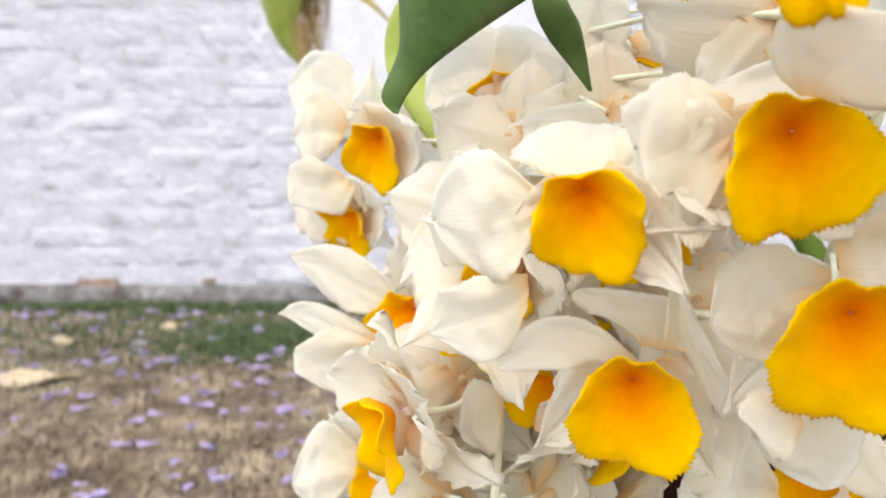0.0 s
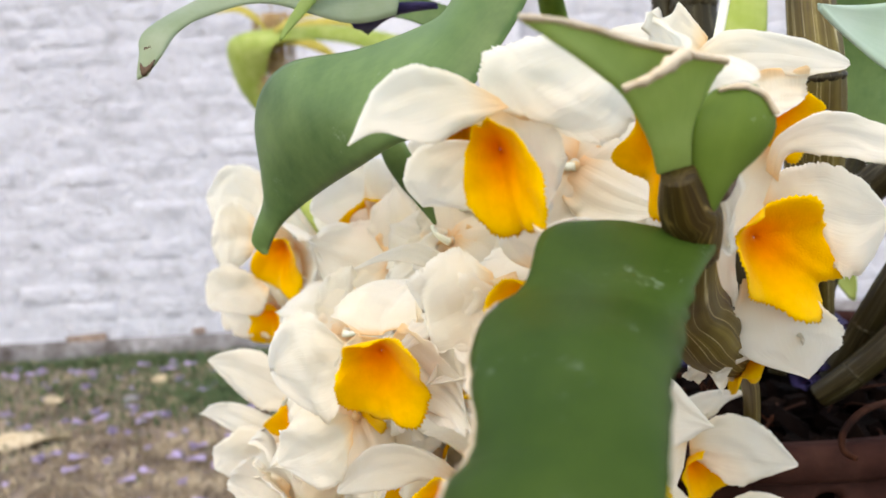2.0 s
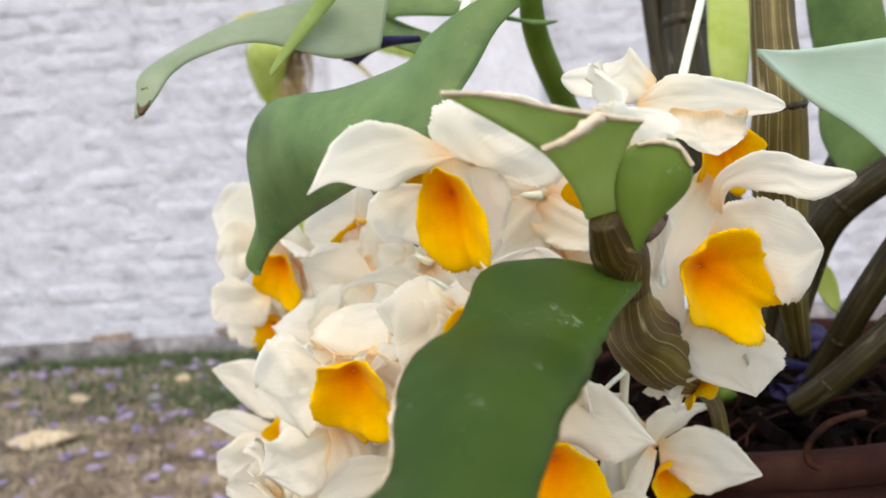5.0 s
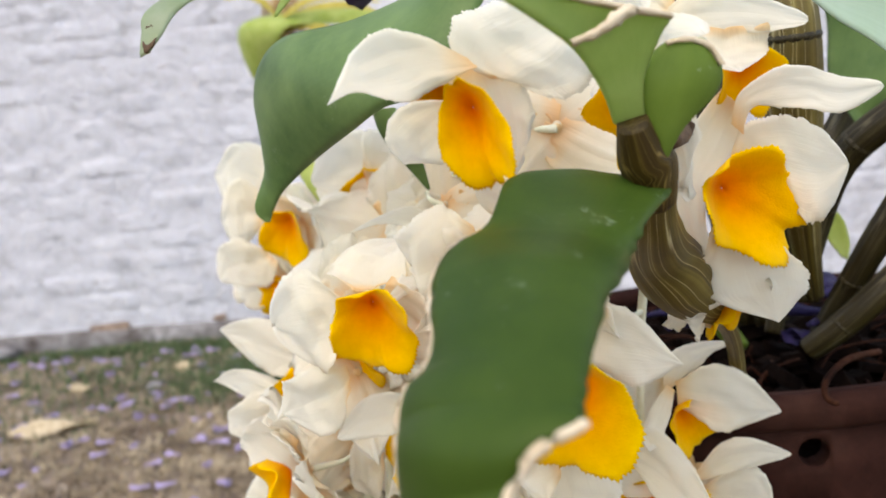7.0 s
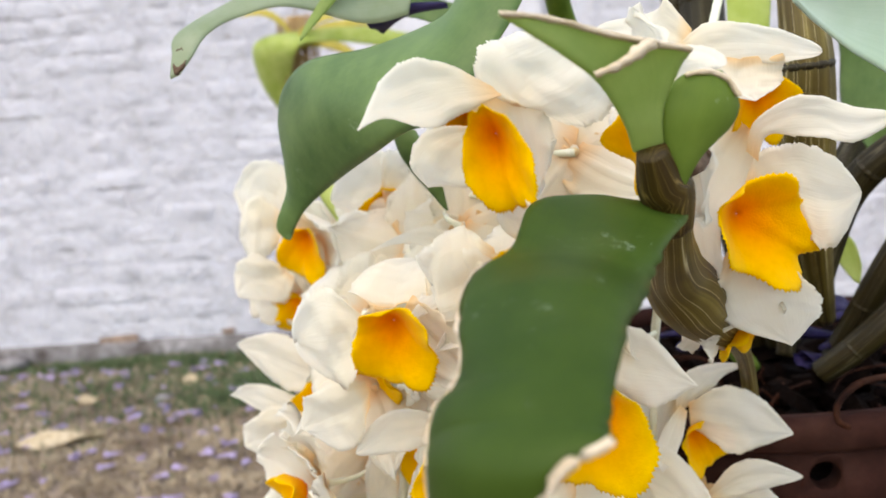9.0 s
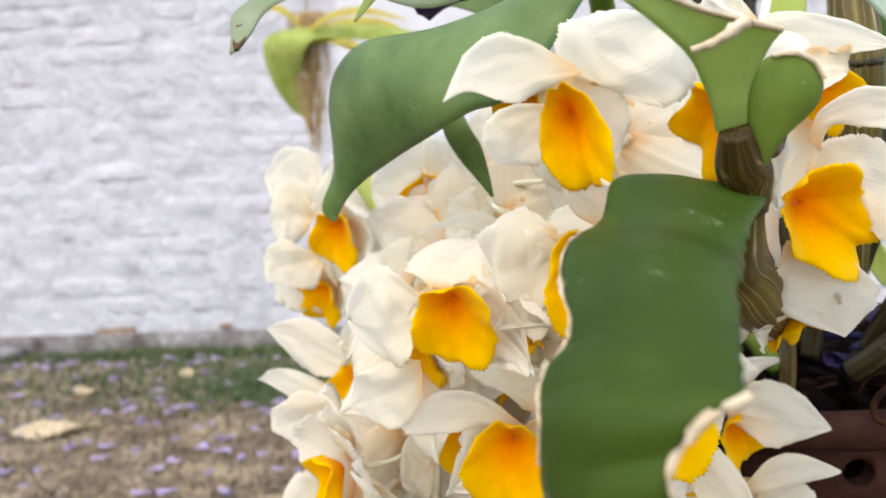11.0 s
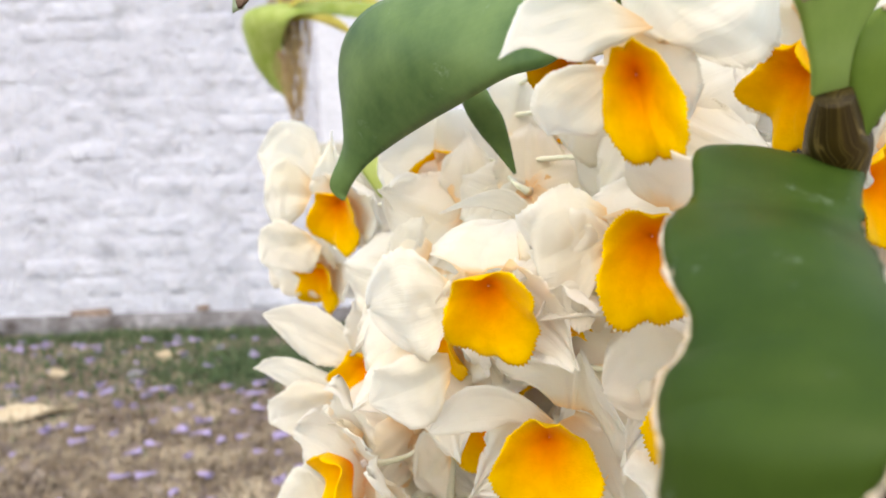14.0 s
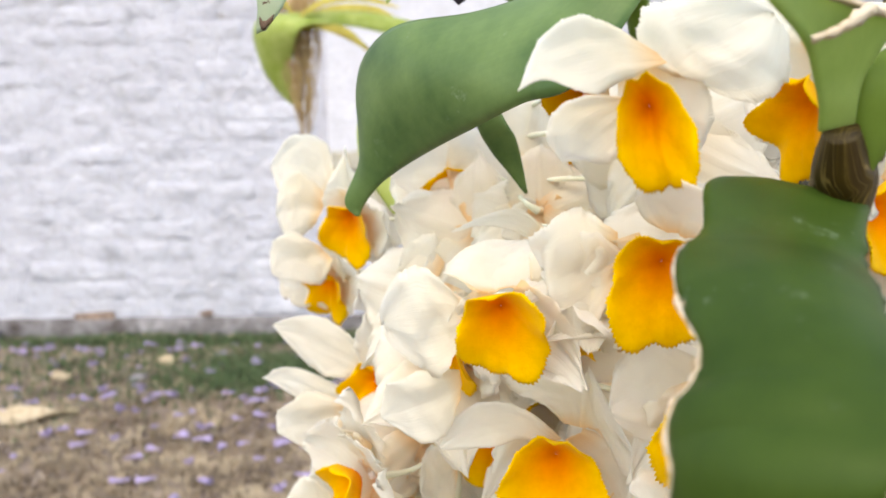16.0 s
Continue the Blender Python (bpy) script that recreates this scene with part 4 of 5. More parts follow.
def own_petal(thing, rows, seed, bulge=-0.03):
    """A petal between two edges that belong to one flower alone, with a fringed rim."""
    ls, rs, back = [r[0] for r in rows], [r[1] for r in rows], thing.matrix_world.inverted()

    def f(u, v):
        a, b = spline(ls, u), spline(rs, u)
        du = spline(ls, min(u + 0.03, 1)) + spline(rs, min(u + 0.03, 1)) - spline(ls, max(u - 0.03, 0)) - spline(rs, max(u - 0.03, 0))
        nrm = np.cross(du, b - a)
        nrm /= np.linalg.norm(nrm) + 1e-9
        nrm *= -1 if nrm[1] > 0 else 1
        s, mid = 2 * v - 1, (a + b) / 2
        full = 1.16 * math.sqrt(max(1 - (max(u - 0.74, 0) / 0.26) ** 2.4, 0.0)) * (0.72 + 0.28 * min(u * 2.5, 1))
        run = (spline(ls, 1) + spline(rs, 1) - spline(ls, 0.6) - spline(rs, 0.6)) * 0.5
        mid = mid + run * 0.25 * max(u - 0.6, 0) ** 2 / 0.16
        half = (b - a) / 2 * full
        w = np.linalg.norm(b - a)
        half = half * (1 + 0.10 * noise.noise((u * 4.5, s * 0.6, seed * 3.7)) + 0.05 * noise.noise((u * 13, s, seed)) + 0.09 * max(noise.noise((u * 34, s, seed * 5.1)), 0) * (abs(s) > 0.99) + 0.025 * (round(u * 72) % 2) * (abs(s) > 0.99))
        lift = bulge * w * (1 - s * s) + 0.11 * w * noise.noise((u * 2.2, s * 1.6, seed * 2.3)) + 0.045 * w * noise.noise((u * 6, s * 3.5, seed)) + 0.006 * w * math.cos(17 * s + seed) - 0.035 * w * math.exp(-(s / 0.12) ** 2) * (1 - 0.6 * u)
        lift += 0.10 * w * abs(s) ** 3 * math.sin(9 * u + seed + 2.5 * s) - 0.05 * w * max(u - 0.7, 0) * 3
        return back @ Vector(mid + half * s + nrm * lift)

    return part("petal", sheet("petal", f, 72, 14, 0.00014 / max(thing.matrix_world.to_scale()[0], 0.1)), PETAL, thing)


def flower(lip, az, el, roll, kind=0, size=1.0, stem=None, hood=0.0, spread=(0, 66, -66, 134, -134), tilts=None, lip_size=(1.0, 1.0), lip_turn=0.0, twists=(0, 0, 0, 0, 0), slim=(1, 1, 1, 1, 1), drop=0.0, deep_one=False, own=(), keep=(0, 1, 2, 3, 4)):
    """A flower whose lip's middle is at the place given. az: turned from the viewer to his right; el: raised; roll: clockwise."""
    a, e = radians(az), radians(el)
    z = Vector((math.sin(a) * math.cos(e), -math.cos(a) * math.cos(e), math.sin(e)))
    x = Vector((0, 0, 1)).cross(z).normalized()
    turn = Matrix((x, z.cross(x), z)).transposed().to_4x4() @ Matrix.Rotation(radians(-roll), 4, "Z")
    m = Matrix.Translation(lip) @ turn @ Matrix.Scale(size, 4) @ Matrix.Translation(-LIP_AT + Vector((0, drop, 0)))
    k = KINDS[7 + kind % 4 if deep_one else kind % 7]
    tilts = tilts or (6 + hood * 0.7, 2 + hood * 0.6, 2 + hood * 0.6, -9, -9)
    thing = new("orchid_flower")
    thing.matrix_world = m
    rnd = random.Random(kind * 7 + round(az) + 3 * round(el))
    for which, ((name, mesh), ang, tilt, twist, thin_by) in enumerate(zip((("sepal", k["dorsal"]), ("petal", k["left"]), ("petal", k["right"]), ("sepal", k["low_left"]), ("sepal", k["low_right"])), spread, tilts, twists, slim)):
        if which not in keep:
            continue
        p = part(name, mesh, PETAL, thing)
        p.matrix_local = Matrix.Rotation(radians(ang + rnd.uniform(-9, 9)), 4, "Z") @ Matrix.Rotation(radians(tilt + rnd.uniform(-9, 12)), 4, "X") @ Matrix.Rotation(radians(twist + rnd.uniform(-12, 12)), 4, "Y") @ Matrix.Diagonal((thin_by, 1, 1, 1))
    p = part("lip", k["lip"], LIP, thing, "downy orange-yellow lip with a deep orange throat")
    p.matrix_local = Matrix.Translation(LIP_AT - Vector((0, drop, 0))) @ Matrix.Rotation(radians(rnd.uniform(-8, 4)), 4, "X") @ Matrix.Rotation(radians(lip_turn), 4, "Z") @ Matrix.Diagonal((lip_size[0], lip_size[1], 1, 1))
    part("column", COLUMN, PETAL, thing)
    for which, rows in enumerate(own):
        own_petal(thing, rows, which + kind)
    back = Vector((0, 0, -0.001))
    if stem is not None:
        bpy.context.view_layer.update()
        end = m.inverted() @ Vector(stem)
        mid = back + Vector((0, -0.0005, -0.004)) + (end - back) * 0.2
        part("pedicel", tube("pedicel", [back, mid, (mid + end) / 2 + Vector((0, 0.0015, 0)), end], [0.0010, 0.0006, 0.0006, 0.0007], 8, 24), STALK, thing, "pale greenish-white flower stalk")
    return tagged(thing, "white orchid flower with a downy orange-yellow lip", "flower", "flowers of the raceme")


def raceme(points, radii, label):
    return tagged(part("raceme_stalk", tube("raceme_stalk", points, radii, 12, 30, 0.02), STALK), label, "stalk")


AXIS = [(0.1944, 0.3942, 0.6626), (0.1832, 0.3679, 0.6248), (0.1735, 0.3618, 0.5863), (0.1627, 0.3609, 0.5450), (0.1574, 0.3548, 0.4990), (0.1568, 0.3544, 0.4697)]
raceme(AXIS, [0.0014, 0.0014, 0.0013, 0.0012, 0.001, 0.001], "pale green hanging stalk of the flower cluster")
AXIS_R = [(0.2549, 0.3702, 0.6512), (0.2336, 0.3354, 0.6020), (0.2245, 0.3420, 0.5581), (0.2240, 0.3540, 0.5280), (0.2245, 0.3580, 0.5050)]
raceme(AXIS_R, [0.0011, 0.0011, 0.0011, 0.001, 0.001], "pale green hanging stalk of the second flower cluster")


def on(axis, u):
    return tuple(float(c) for c in spline(axis, u))


# the flowers that face the viewer
flower((0.1874, 0.2692, 0.5923), -18, -6, 0, 0, 0.84, on(AXIS, 0.30), 0, (-40, 84, -84, 118, -165), (4, 8, -10, -20, -18), (0.62, 1.02), 14, (0, 58, 0, 0, 0), (1, 0.9, 1, 1, 1), 0.0085, keep=(4,), own=(
    [((0.1877, 0.2680, 0.6023), (0.1892, 0.2680, 0.6004)), ((0.1829, 0.2665, 0.6051), (0.1844, 0.2665, 0.5986)), ((0.1777, 0.2649, 0.6055), (0.1802, 0.2649, 0.5972)), ((0.1732, 0.2634, 0.6033), (0.1761, 0.2634, 0.5972)), ((0.1711, 0.2618, 0.6000), (0.1727, 0.2618, 0.5982)), ((0.1701, 0.2603, 0.5973), (0.1703, 0.2603, 0.5969))],
    [((0.1909, 0.2720, 0.5992), (0.1918, 0.2720, 0.5997)), ((0.1869, 0.2710, 0.6025), (0.1957, 0.2710, 0.5972)), ((0.1877, 0.2700, 0.6071), (0.2001, 0.2700, 0.5965)), ((0.1917, 0.2690, 0.6088), (0.2041, 0.2690, 0.5980)), ((0.1981, 0.2680, 0.6089), (0.2047, 0.2680, 0.6027))],
    [((0.1861, 0.2740, 0.5972), (0.1863, 0.2740, 0.5953)), ((0.1804, 0.2752, 0.5972), (0.1844, 0.2752, 0.5910)), ((0.1760, 0.2765, 0.5950), (0.1824, 0.2765, 0.5887)), ((0.1746, 0.2778, 0.5917), (0.1796, 0.2778, 0.5882)), ((0.1767, 0.2790, 0.5889), (0.1772, 0.2790, 0.5887))],))
flower((0.1914, 0.2808, 0.5695), -12, -8, 4, 1, 0.94, on(AXIS, 0.45), 6, (0, 66, -66, 134, -134), (-20, 4, 4, -9, -9), keep=(3, 4), own=(
    [((0.1895, 0.2900, 0.5733), (0.1872, 0.2900, 0.5655)), ((0.1843, 0.2913, 0.5758), (0.1840, 0.2913, 0.5596)), ((0.1787, 0.2927, 0.5748), (0.1800, 0.2927, 0.5603)), ((0.1760, 0.2940, 0.5726), (0.1783, 0.2940, 0.5658))],
    [((0.1905, 0.2900, 0.5744), (0.1982, 0.2900, 0.5751)), ((0.1859, 0.2923, 0.5755), (0.2051, 0.2923, 0.5740)), ((0.1874, 0.2947, 0.5797), (0.2080, 0.2947, 0.5788)), ((0.1965, 0.2970, 0.5836), (0.2046, 0.2970, 0.5838))],
    [((0.1930, 0.2860, 0.5780), (0.1975, 0.2860, 0.5757)), ((0.1877, 0.2784, 0.5829), (0.1994, 0.2784, 0.5759)), ((0.1919, 0.2709, 0.5847), (0.1996, 0.2709, 0.5772)), ((0.1962, 0.2633, 0.5827), (0.1990, 0.2633, 0.5787))],
    [((0.1867, 0.2900, 0.5784), (0.1862, 0.2900, 0.5671)), ((0.1804, 0.2913, 0.5798), (0.1822, 0.2913, 0.5617)), ((0.1753, 0.2927, 0.5765), (0.1776, 0.2927, 0.5610)), ((0.1730, 0.2940, 0.5736), (0.1769, 0.2940, 0.5667))],))
flower((0.1671, 0.2887, 0.5616), -14, -18, -6, 2, 0.82, on(AXIS, 0.55), 26, keep=(3, 4), own=(
    [((0.1620, 0.2980, 0.5658), (0.1617, 0.2980, 0.5592)), ((0.1568, 0.2997, 0.5690), (0.1594, 0.2997, 0.5551)), ((0.1510, 0.3013, 0.5692), (0.1544, 0.3013, 0.5530)), ((0.1469, 0.3030, 0.5648), (0.1488, 0.3030, 0.5563))],
    [((0.1625, 0.2990, 0.5662), (0.1718, 0.2990, 0.5682)), ((0.1590, 0.3020, 0.5703), (0.1754, 0.3020, 0.5690)), ((0.1629, 0.3050, 0.5738), (0.1767, 0.3050, 0.5720)), ((0.1701, 0.3080, 0.5750), (0.1741, 0.3080, 0.5746))],
    [((0.1727, 0.2990, 0.5682), (0.1758, 0.2990, 0.5617)), ((0.1747, 0.3003, 0.5724), (0.1792, 0.3003, 0.5581)), ((0.1784, 0.3017, 0.5733), (0.1822, 0.3017, 0.5597)), ((0.1822, 0.3030, 0.5690), (0.1832, 0.3030, 0.5644))],
    [((0.1607, 0.3010, 0.5533), (0.1605, 0.3010, 0.5463)), ((0.1544, 0.3030, 0.5514), (0.1579, 0.3030, 0.5413)), ((0.1483, 0.3050, 0.5490), (0.1536, 0.3050, 0.5392)), ((0.1457, 0.3070, 0.5442), (0.1478, 0.3070, 0.5410))],))
flower((0.1351, 0.3710, 0.5316), -24, -8, 8, 3, 0.90, on(AXIS, 0.62), 10, keep=(0, 2, 4), own=(
    [((0.1337, 0.4020, 0.5353), (0.1254, 0.4020, 0.5268)), ((0.1224, 0.4037, 0.5421), (0.1175, 0.4037, 0.5297)), ((0.1110, 0.4053, 0.5463), (0.1092, 0.4053, 0.5347)), ((0.1016, 0.4070, 0.5445), (0.1029, 0.4070, 0.5416))],
    [((0.1257, 0.4040, 0.5232), (0.1229, 0.4040, 0.5172)), ((0.1140, 0.4053, 0.5273), (0.1138, 0.4053, 0.5184)), ((0.1040, 0.4067, 0.5304), (0.1071, 0.4067, 0.5217)), ((0.0969, 0.4080, 0.5269), (0.0990, 0.4080, 0.5264))],
    [((0.1248, 0.4010, 0.5211), (0.1233, 0.4010, 0.5130)), ((0.1132, 0.4003, 0.5234), (0.1177, 0.4003, 0.5067)), ((0.1037, 0.3997, 0.5187), (0.1099, 0.3997, 0.5084)), ((0.1028, 0.3990, 0.5137), (0.1044, 0.3990, 0.5114))],
    [((0.1284, 0.3980, 0.5157), (0.1326, 0.3980, 0.5154)), ((0.1250, 0.3987, 0.5111), (0.1365, 0.3987, 0.5124)), ((0.1274, 0.3993, 0.5067), (0.1361, 0.3993, 0.5075)), ((0.1305, 0.4000, 0.5053), (0.1330, 0.4000, 0.5053))],
    [((0.1342, 0.4050, 0.5312), (0.1336, 0.4050, 0.5219)), ((0.1394, 0.4070, 0.5370), (0.1396, 0.4070, 0.5179)), ((0.1464, 0.4090, 0.5330), (0.1464, 0.4090, 0.5162)), ((0.1512, 0.4110, 0.5228), (0.1506, 0.4110, 0.5191))],))
flower((0.1224, 0.4100, 0.5735), -28, -12, 10, 4, 1.00, on(AXIS, 0.48), 14, keep=(0, 2, 4), own=(
    [((0.1168, 0.4360, 0.5878), (0.1109, 0.4360, 0.5802)), ((0.1117, 0.4373, 0.6010), (0.1039, 0.4373, 0.5833)), ((0.1021, 0.4387, 0.6040), (0.0973, 0.4387, 0.5863)), ((0.0941, 0.4400, 0.5979), (0.0940, 0.4400, 0.5925))],
    [((0.1103, 0.4300, 0.5683), (0.1152, 0.4300, 0.5630)), ((0.1038, 0.4273, 0.5716), (0.1127, 0.4273, 0.5568)), ((0.0970, 0.4247, 0.5686), (0.1041, 0.4247, 0.5569)), ((0.0967, 0.4220, 0.5615), (0.0992, 0.4220, 0.5581))],
    [((0.1259, 0.4340, 0.5862), (0.1258, 0.4340, 0.5736)), ((0.1331, 0.4327, 0.5899), (0.1312, 0.4327, 0.5682)), ((0.1423, 0.4313, 0.5863), (0.1405, 0.4313, 0.5696)), ((0.1460, 0.4300, 0.5772), (0.1458, 0.4300, 0.5734))],
    [((0.1139, 0.4330, 0.5841), (0.1085, 0.4330, 0.5736)), ((0.1049, 0.4327, 0.5918), (0.1028, 0.4327, 0.5708)), ((0.0978, 0.4323, 0.5879), (0.0984, 0.4323, 0.5725)), ((0.0963, 0.4320, 0.5806), (0.0966, 0.4320, 0.5771))],
    [((0.1333, 0.4290, 0.5793), (0.1321, 0.4290, 0.5732)), ((0.1298, 0.4277, 0.5867), (0.1268, 0.4277, 0.5717)), ((0.1225, 0.4263, 0.5882), (0.1214, 0.4263, 0.5731)), ((0.1181, 0.4250, 0.5824), (0.1181, 0.4250, 0.5763))],))
flower((0.1096, 0.4428, 0.5497), -34, -24, 8, 5, 1.00, on(AXIS, 0.52), 26)
flower((0.1595, 0.3723, 0.5832), -20, -8, -6, 6, 1.00, on(AXIS, 0.40), 30, keep=(), own=(
    [((0.1562, 0.3720, 0.5913), (0.1578, 0.3720, 0.5844)), ((0.1577, 0.3713, 0.5983), (0.1630, 0.3713, 0.5836)), ((0.1642, 0.3707, 0.5997), (0.1685, 0.3707, 0.5849)), ((0.1715, 0.3700, 0.5952), (0.1730, 0.3700, 0.5891))],
    [((0.1513, 0.3860, 0.5924), (0.1513, 0.3860, 0.5837)), ((0.1454, 0.3867, 0.5970), (0.1468, 0.3867, 0.5803)), ((0.1399, 0.3873, 0.5941), (0.1424, 0.3873, 0.5810)), ((0.1404, 0.3880, 0.5882), (0.1398, 0.3880, 0.5839))],
    [((0.1802, 0.3350, 0.5754), (0.1781, 0.3350, 0.5721)), ((0.1735, 0.3333, 0.5801), (0.1715, 0.3333, 0.5762)), ((0.1661, 0.3317, 0.5793), (0.1651, 0.3317, 0.5773)), ((0.1601, 0.3300, 0.5767), (0.1604, 0.3300, 0.5762))],
    [((0.1673, 0.3760, 0.5956), (0.1673, 0.3760, 0.5882)), ((0.1577, 0.3747, 0.6000), (0.1598, 0.3747, 0.5856)), ((0.1485, 0.3733, 0.5990), (0.1506, 0.3733, 0.5843)), ((0.1433, 0.3720, 0.5917), (0.1445, 0.3720, 0.5866))],))
flower((0.1769, 0.3038, 0.5312), -14, -10, 4, 0, 1.00, on(AXIS, 0.70), 12, keep=(3, 4), own=(
    [((0.1798, 0.3110, 0.5371), (0.1776, 0.3110, 0.5350)), ((0.1717, 0.3093, 0.5434), (0.1709, 0.3093, 0.5372)), ((0.1635, 0.3077, 0.5439), (0.1644, 0.3077, 0.5370)), ((0.1574, 0.3060, 0.5389), (0.1591, 0.3060, 0.5366))],
    [((0.1799, 0.3140, 0.5392), (0.1851, 0.3140, 0.5379)), ((0.1764, 0.3153, 0.5428), (0.1855, 0.3153, 0.5438)), ((0.1718, 0.3167, 0.5449), (0.1831, 0.3167, 0.5469)), ((0.1694, 0.3180, 0.5469), (0.1758, 0.3180, 0.5480))],
    [((0.1864, 0.3160, 0.5393), (0.1894, 0.3160, 0.5335)), ((0.1904, 0.3153, 0.5424), (0.1936, 0.3153, 0.5299)), ((0.1986, 0.3147, 0.5390), (0.1990, 0.3147, 0.5287)), ((0.2065, 0.3140, 0.5292), (0.2058, 0.3140, 0.5289))],
    [((0.1823, 0.3100, 0.5397), (0.1868, 0.3100, 0.5388)), ((0.1840, 0.3097, 0.5476), (0.1895, 0.3097, 0.5329)), ((0.1868, 0.3093, 0.5463), (0.1922, 0.3093, 0.5297)), ((0.1936, 0.3090, 0.5331), (0.1952, 0.3090, 0.5307))],
    [((0.1896, 0.3140, 0.5249), (0.1878, 0.3140, 0.5210)), ((0.1929, 0.3153, 0.5284), (0.1902, 0.3153, 0.5146)), ((0.1979, 0.3167, 0.5241), (0.1945, 0.3167, 0.5111)), ((0.1977, 0.3180, 0.5146), (0.1978, 0.3180, 0.5126))],))
flower((0.1650, 0.3444, 0.5213), -42, -12, 14, 1, 0.90, None, 14, keep=(1,), own=(
    [((0.1647, 0.3410, 0.5178), (0.1648, 0.3410, 0.5152)), ((0.1663, 0.3397, 0.5212), (0.1687, 0.3397, 0.5141)), ((0.1707, 0.3383, 0.5221), (0.1719, 0.3383, 0.5132)), ((0.1741, 0.3370, 0.5206), (0.1746, 0.3370, 0.5158))],
    [((0.1588, 0.3470, 0.5234), (0.1584, 0.3470, 0.5159)), ((0.1539, 0.3480, 0.5233), (0.1575, 0.3480, 0.5103)), ((0.1507, 0.3490, 0.5203), (0.1539, 0.3490, 0.5088)), ((0.1498, 0.3500, 0.5148), (0.1506, 0.3500, 0.5097))],))
flower((0.2257, 0.3603, 0.5951), -4, -40, 10, 2, 0.80, on(AXIS, 0.32), 20)
flower((0.2102, 0.2800, 0.5938), -74, -8, 8, 3, 0.80, on(AXIS_R, 0.27), 6)
flower((0.1562, 0.3290, 0.5480), -46, -36, 20, 4, 0.80, None, 26)
flower((0.1885, 0.3603, 0.5863), 10, -54, -10, 5, 0.85, on(AXIS, 0.35), 16, keep=(2, 3), own=(
    [((0.1710, 0.3570, 0.5909), (0.1826, 0.3570, 0.5896)), ((0.1696, 0.3587, 0.6000), (0.1849, 0.3587, 0.5968)), ((0.1742, 0.3603, 0.6069), (0.1845, 0.3603, 0.6038)), ((0.1813, 0.3620, 0.6085), (0.1833, 0.3620, 0.6084))],
    [((0.1846, 0.3520, 0.5803), (0.1866, 0.3520, 0.5749)), ((0.1772, 0.3500, 0.5820), (0.1810, 0.3500, 0.5731)), ((0.1732, 0.3480, 0.5805), (0.1756, 0.3480, 0.5726)), ((0.1704, 0.3460, 0.5761), (0.1717, 0.3460, 0.5734))],))
flower((0.2343, 0.2931, 0.5776), 12, 0, 0, 6, 1.00, on(AXIS_R, 0.42), 0, (32, -174, -68, 150, -44), (10, 6, -4, -4, 2), (0.95, 1.08), 52, (0, 0, 0, 0, 50), (1, 1.1, 0.95, 1, 0.8), -0.001, keep=(), own=(
    [((0.2324, 0.2970, 0.5911), (0.2347, 0.2970, 0.5889)), ((0.2335, 0.2946, 0.5960), (0.2354, 0.2946, 0.5932)), ((0.2386, 0.2922, 0.5987), (0.2392, 0.2922, 0.5933)), ((0.2424, 0.2898, 0.5987), (0.2434, 0.2898, 0.5926)), ((0.2464, 0.2874, 0.5964), (0.2467, 0.2874, 0.5914)), ((0.2503, 0.2850, 0.5961), (0.2503, 0.2850, 0.5930))],
    [((0.2326, 0.2990, 0.5856), (0.2340, 0.2990, 0.5835)), ((0.2348, 0.2973, 0.5899), (0.2401, 0.2973, 0.5796)), ((0.2397, 0.2955, 0.5907), (0.2427, 0.2955, 0.5756)), ((0.2451, 0.2937, 0.5886), (0.2459, 0.2937, 0.5748)), ((0.2482, 0.2920, 0.5846), (0.2484, 0.2920, 0.5803))],
    [((0.2277, 0.2960, 0.5731), (0.2340, 0.2960, 0.5737)), ((0.2265, 0.2980, 0.5685), (0.2412, 0.2980, 0.5680)), ((0.2271, 0.3000, 0.5635), (0.2441, 0.3000, 0.5629)), ((0.2309, 0.3020, 0.5591), (0.2441, 0.3020, 0.5584)), ((0.2400, 0.3040, 0.5556), (0.2412, 0.3040, 0.5552))],
    [((0.2321, 0.3020, 0.5981), (0.2375, 0.3020, 0.5928)), ((0.2265, 0.3013, 0.5911), (0.2342, 0.3013, 0.5854)), ((0.2233, 0.3005, 0.5827), (0.2292, 0.3005, 0.5802)), ((0.2228, 0.2997, 0.5746), (0.2276, 0.2997, 0.5743)), ((0.2258, 0.2990, 0.5696), (0.2281, 0.2990, 0.5713))],))
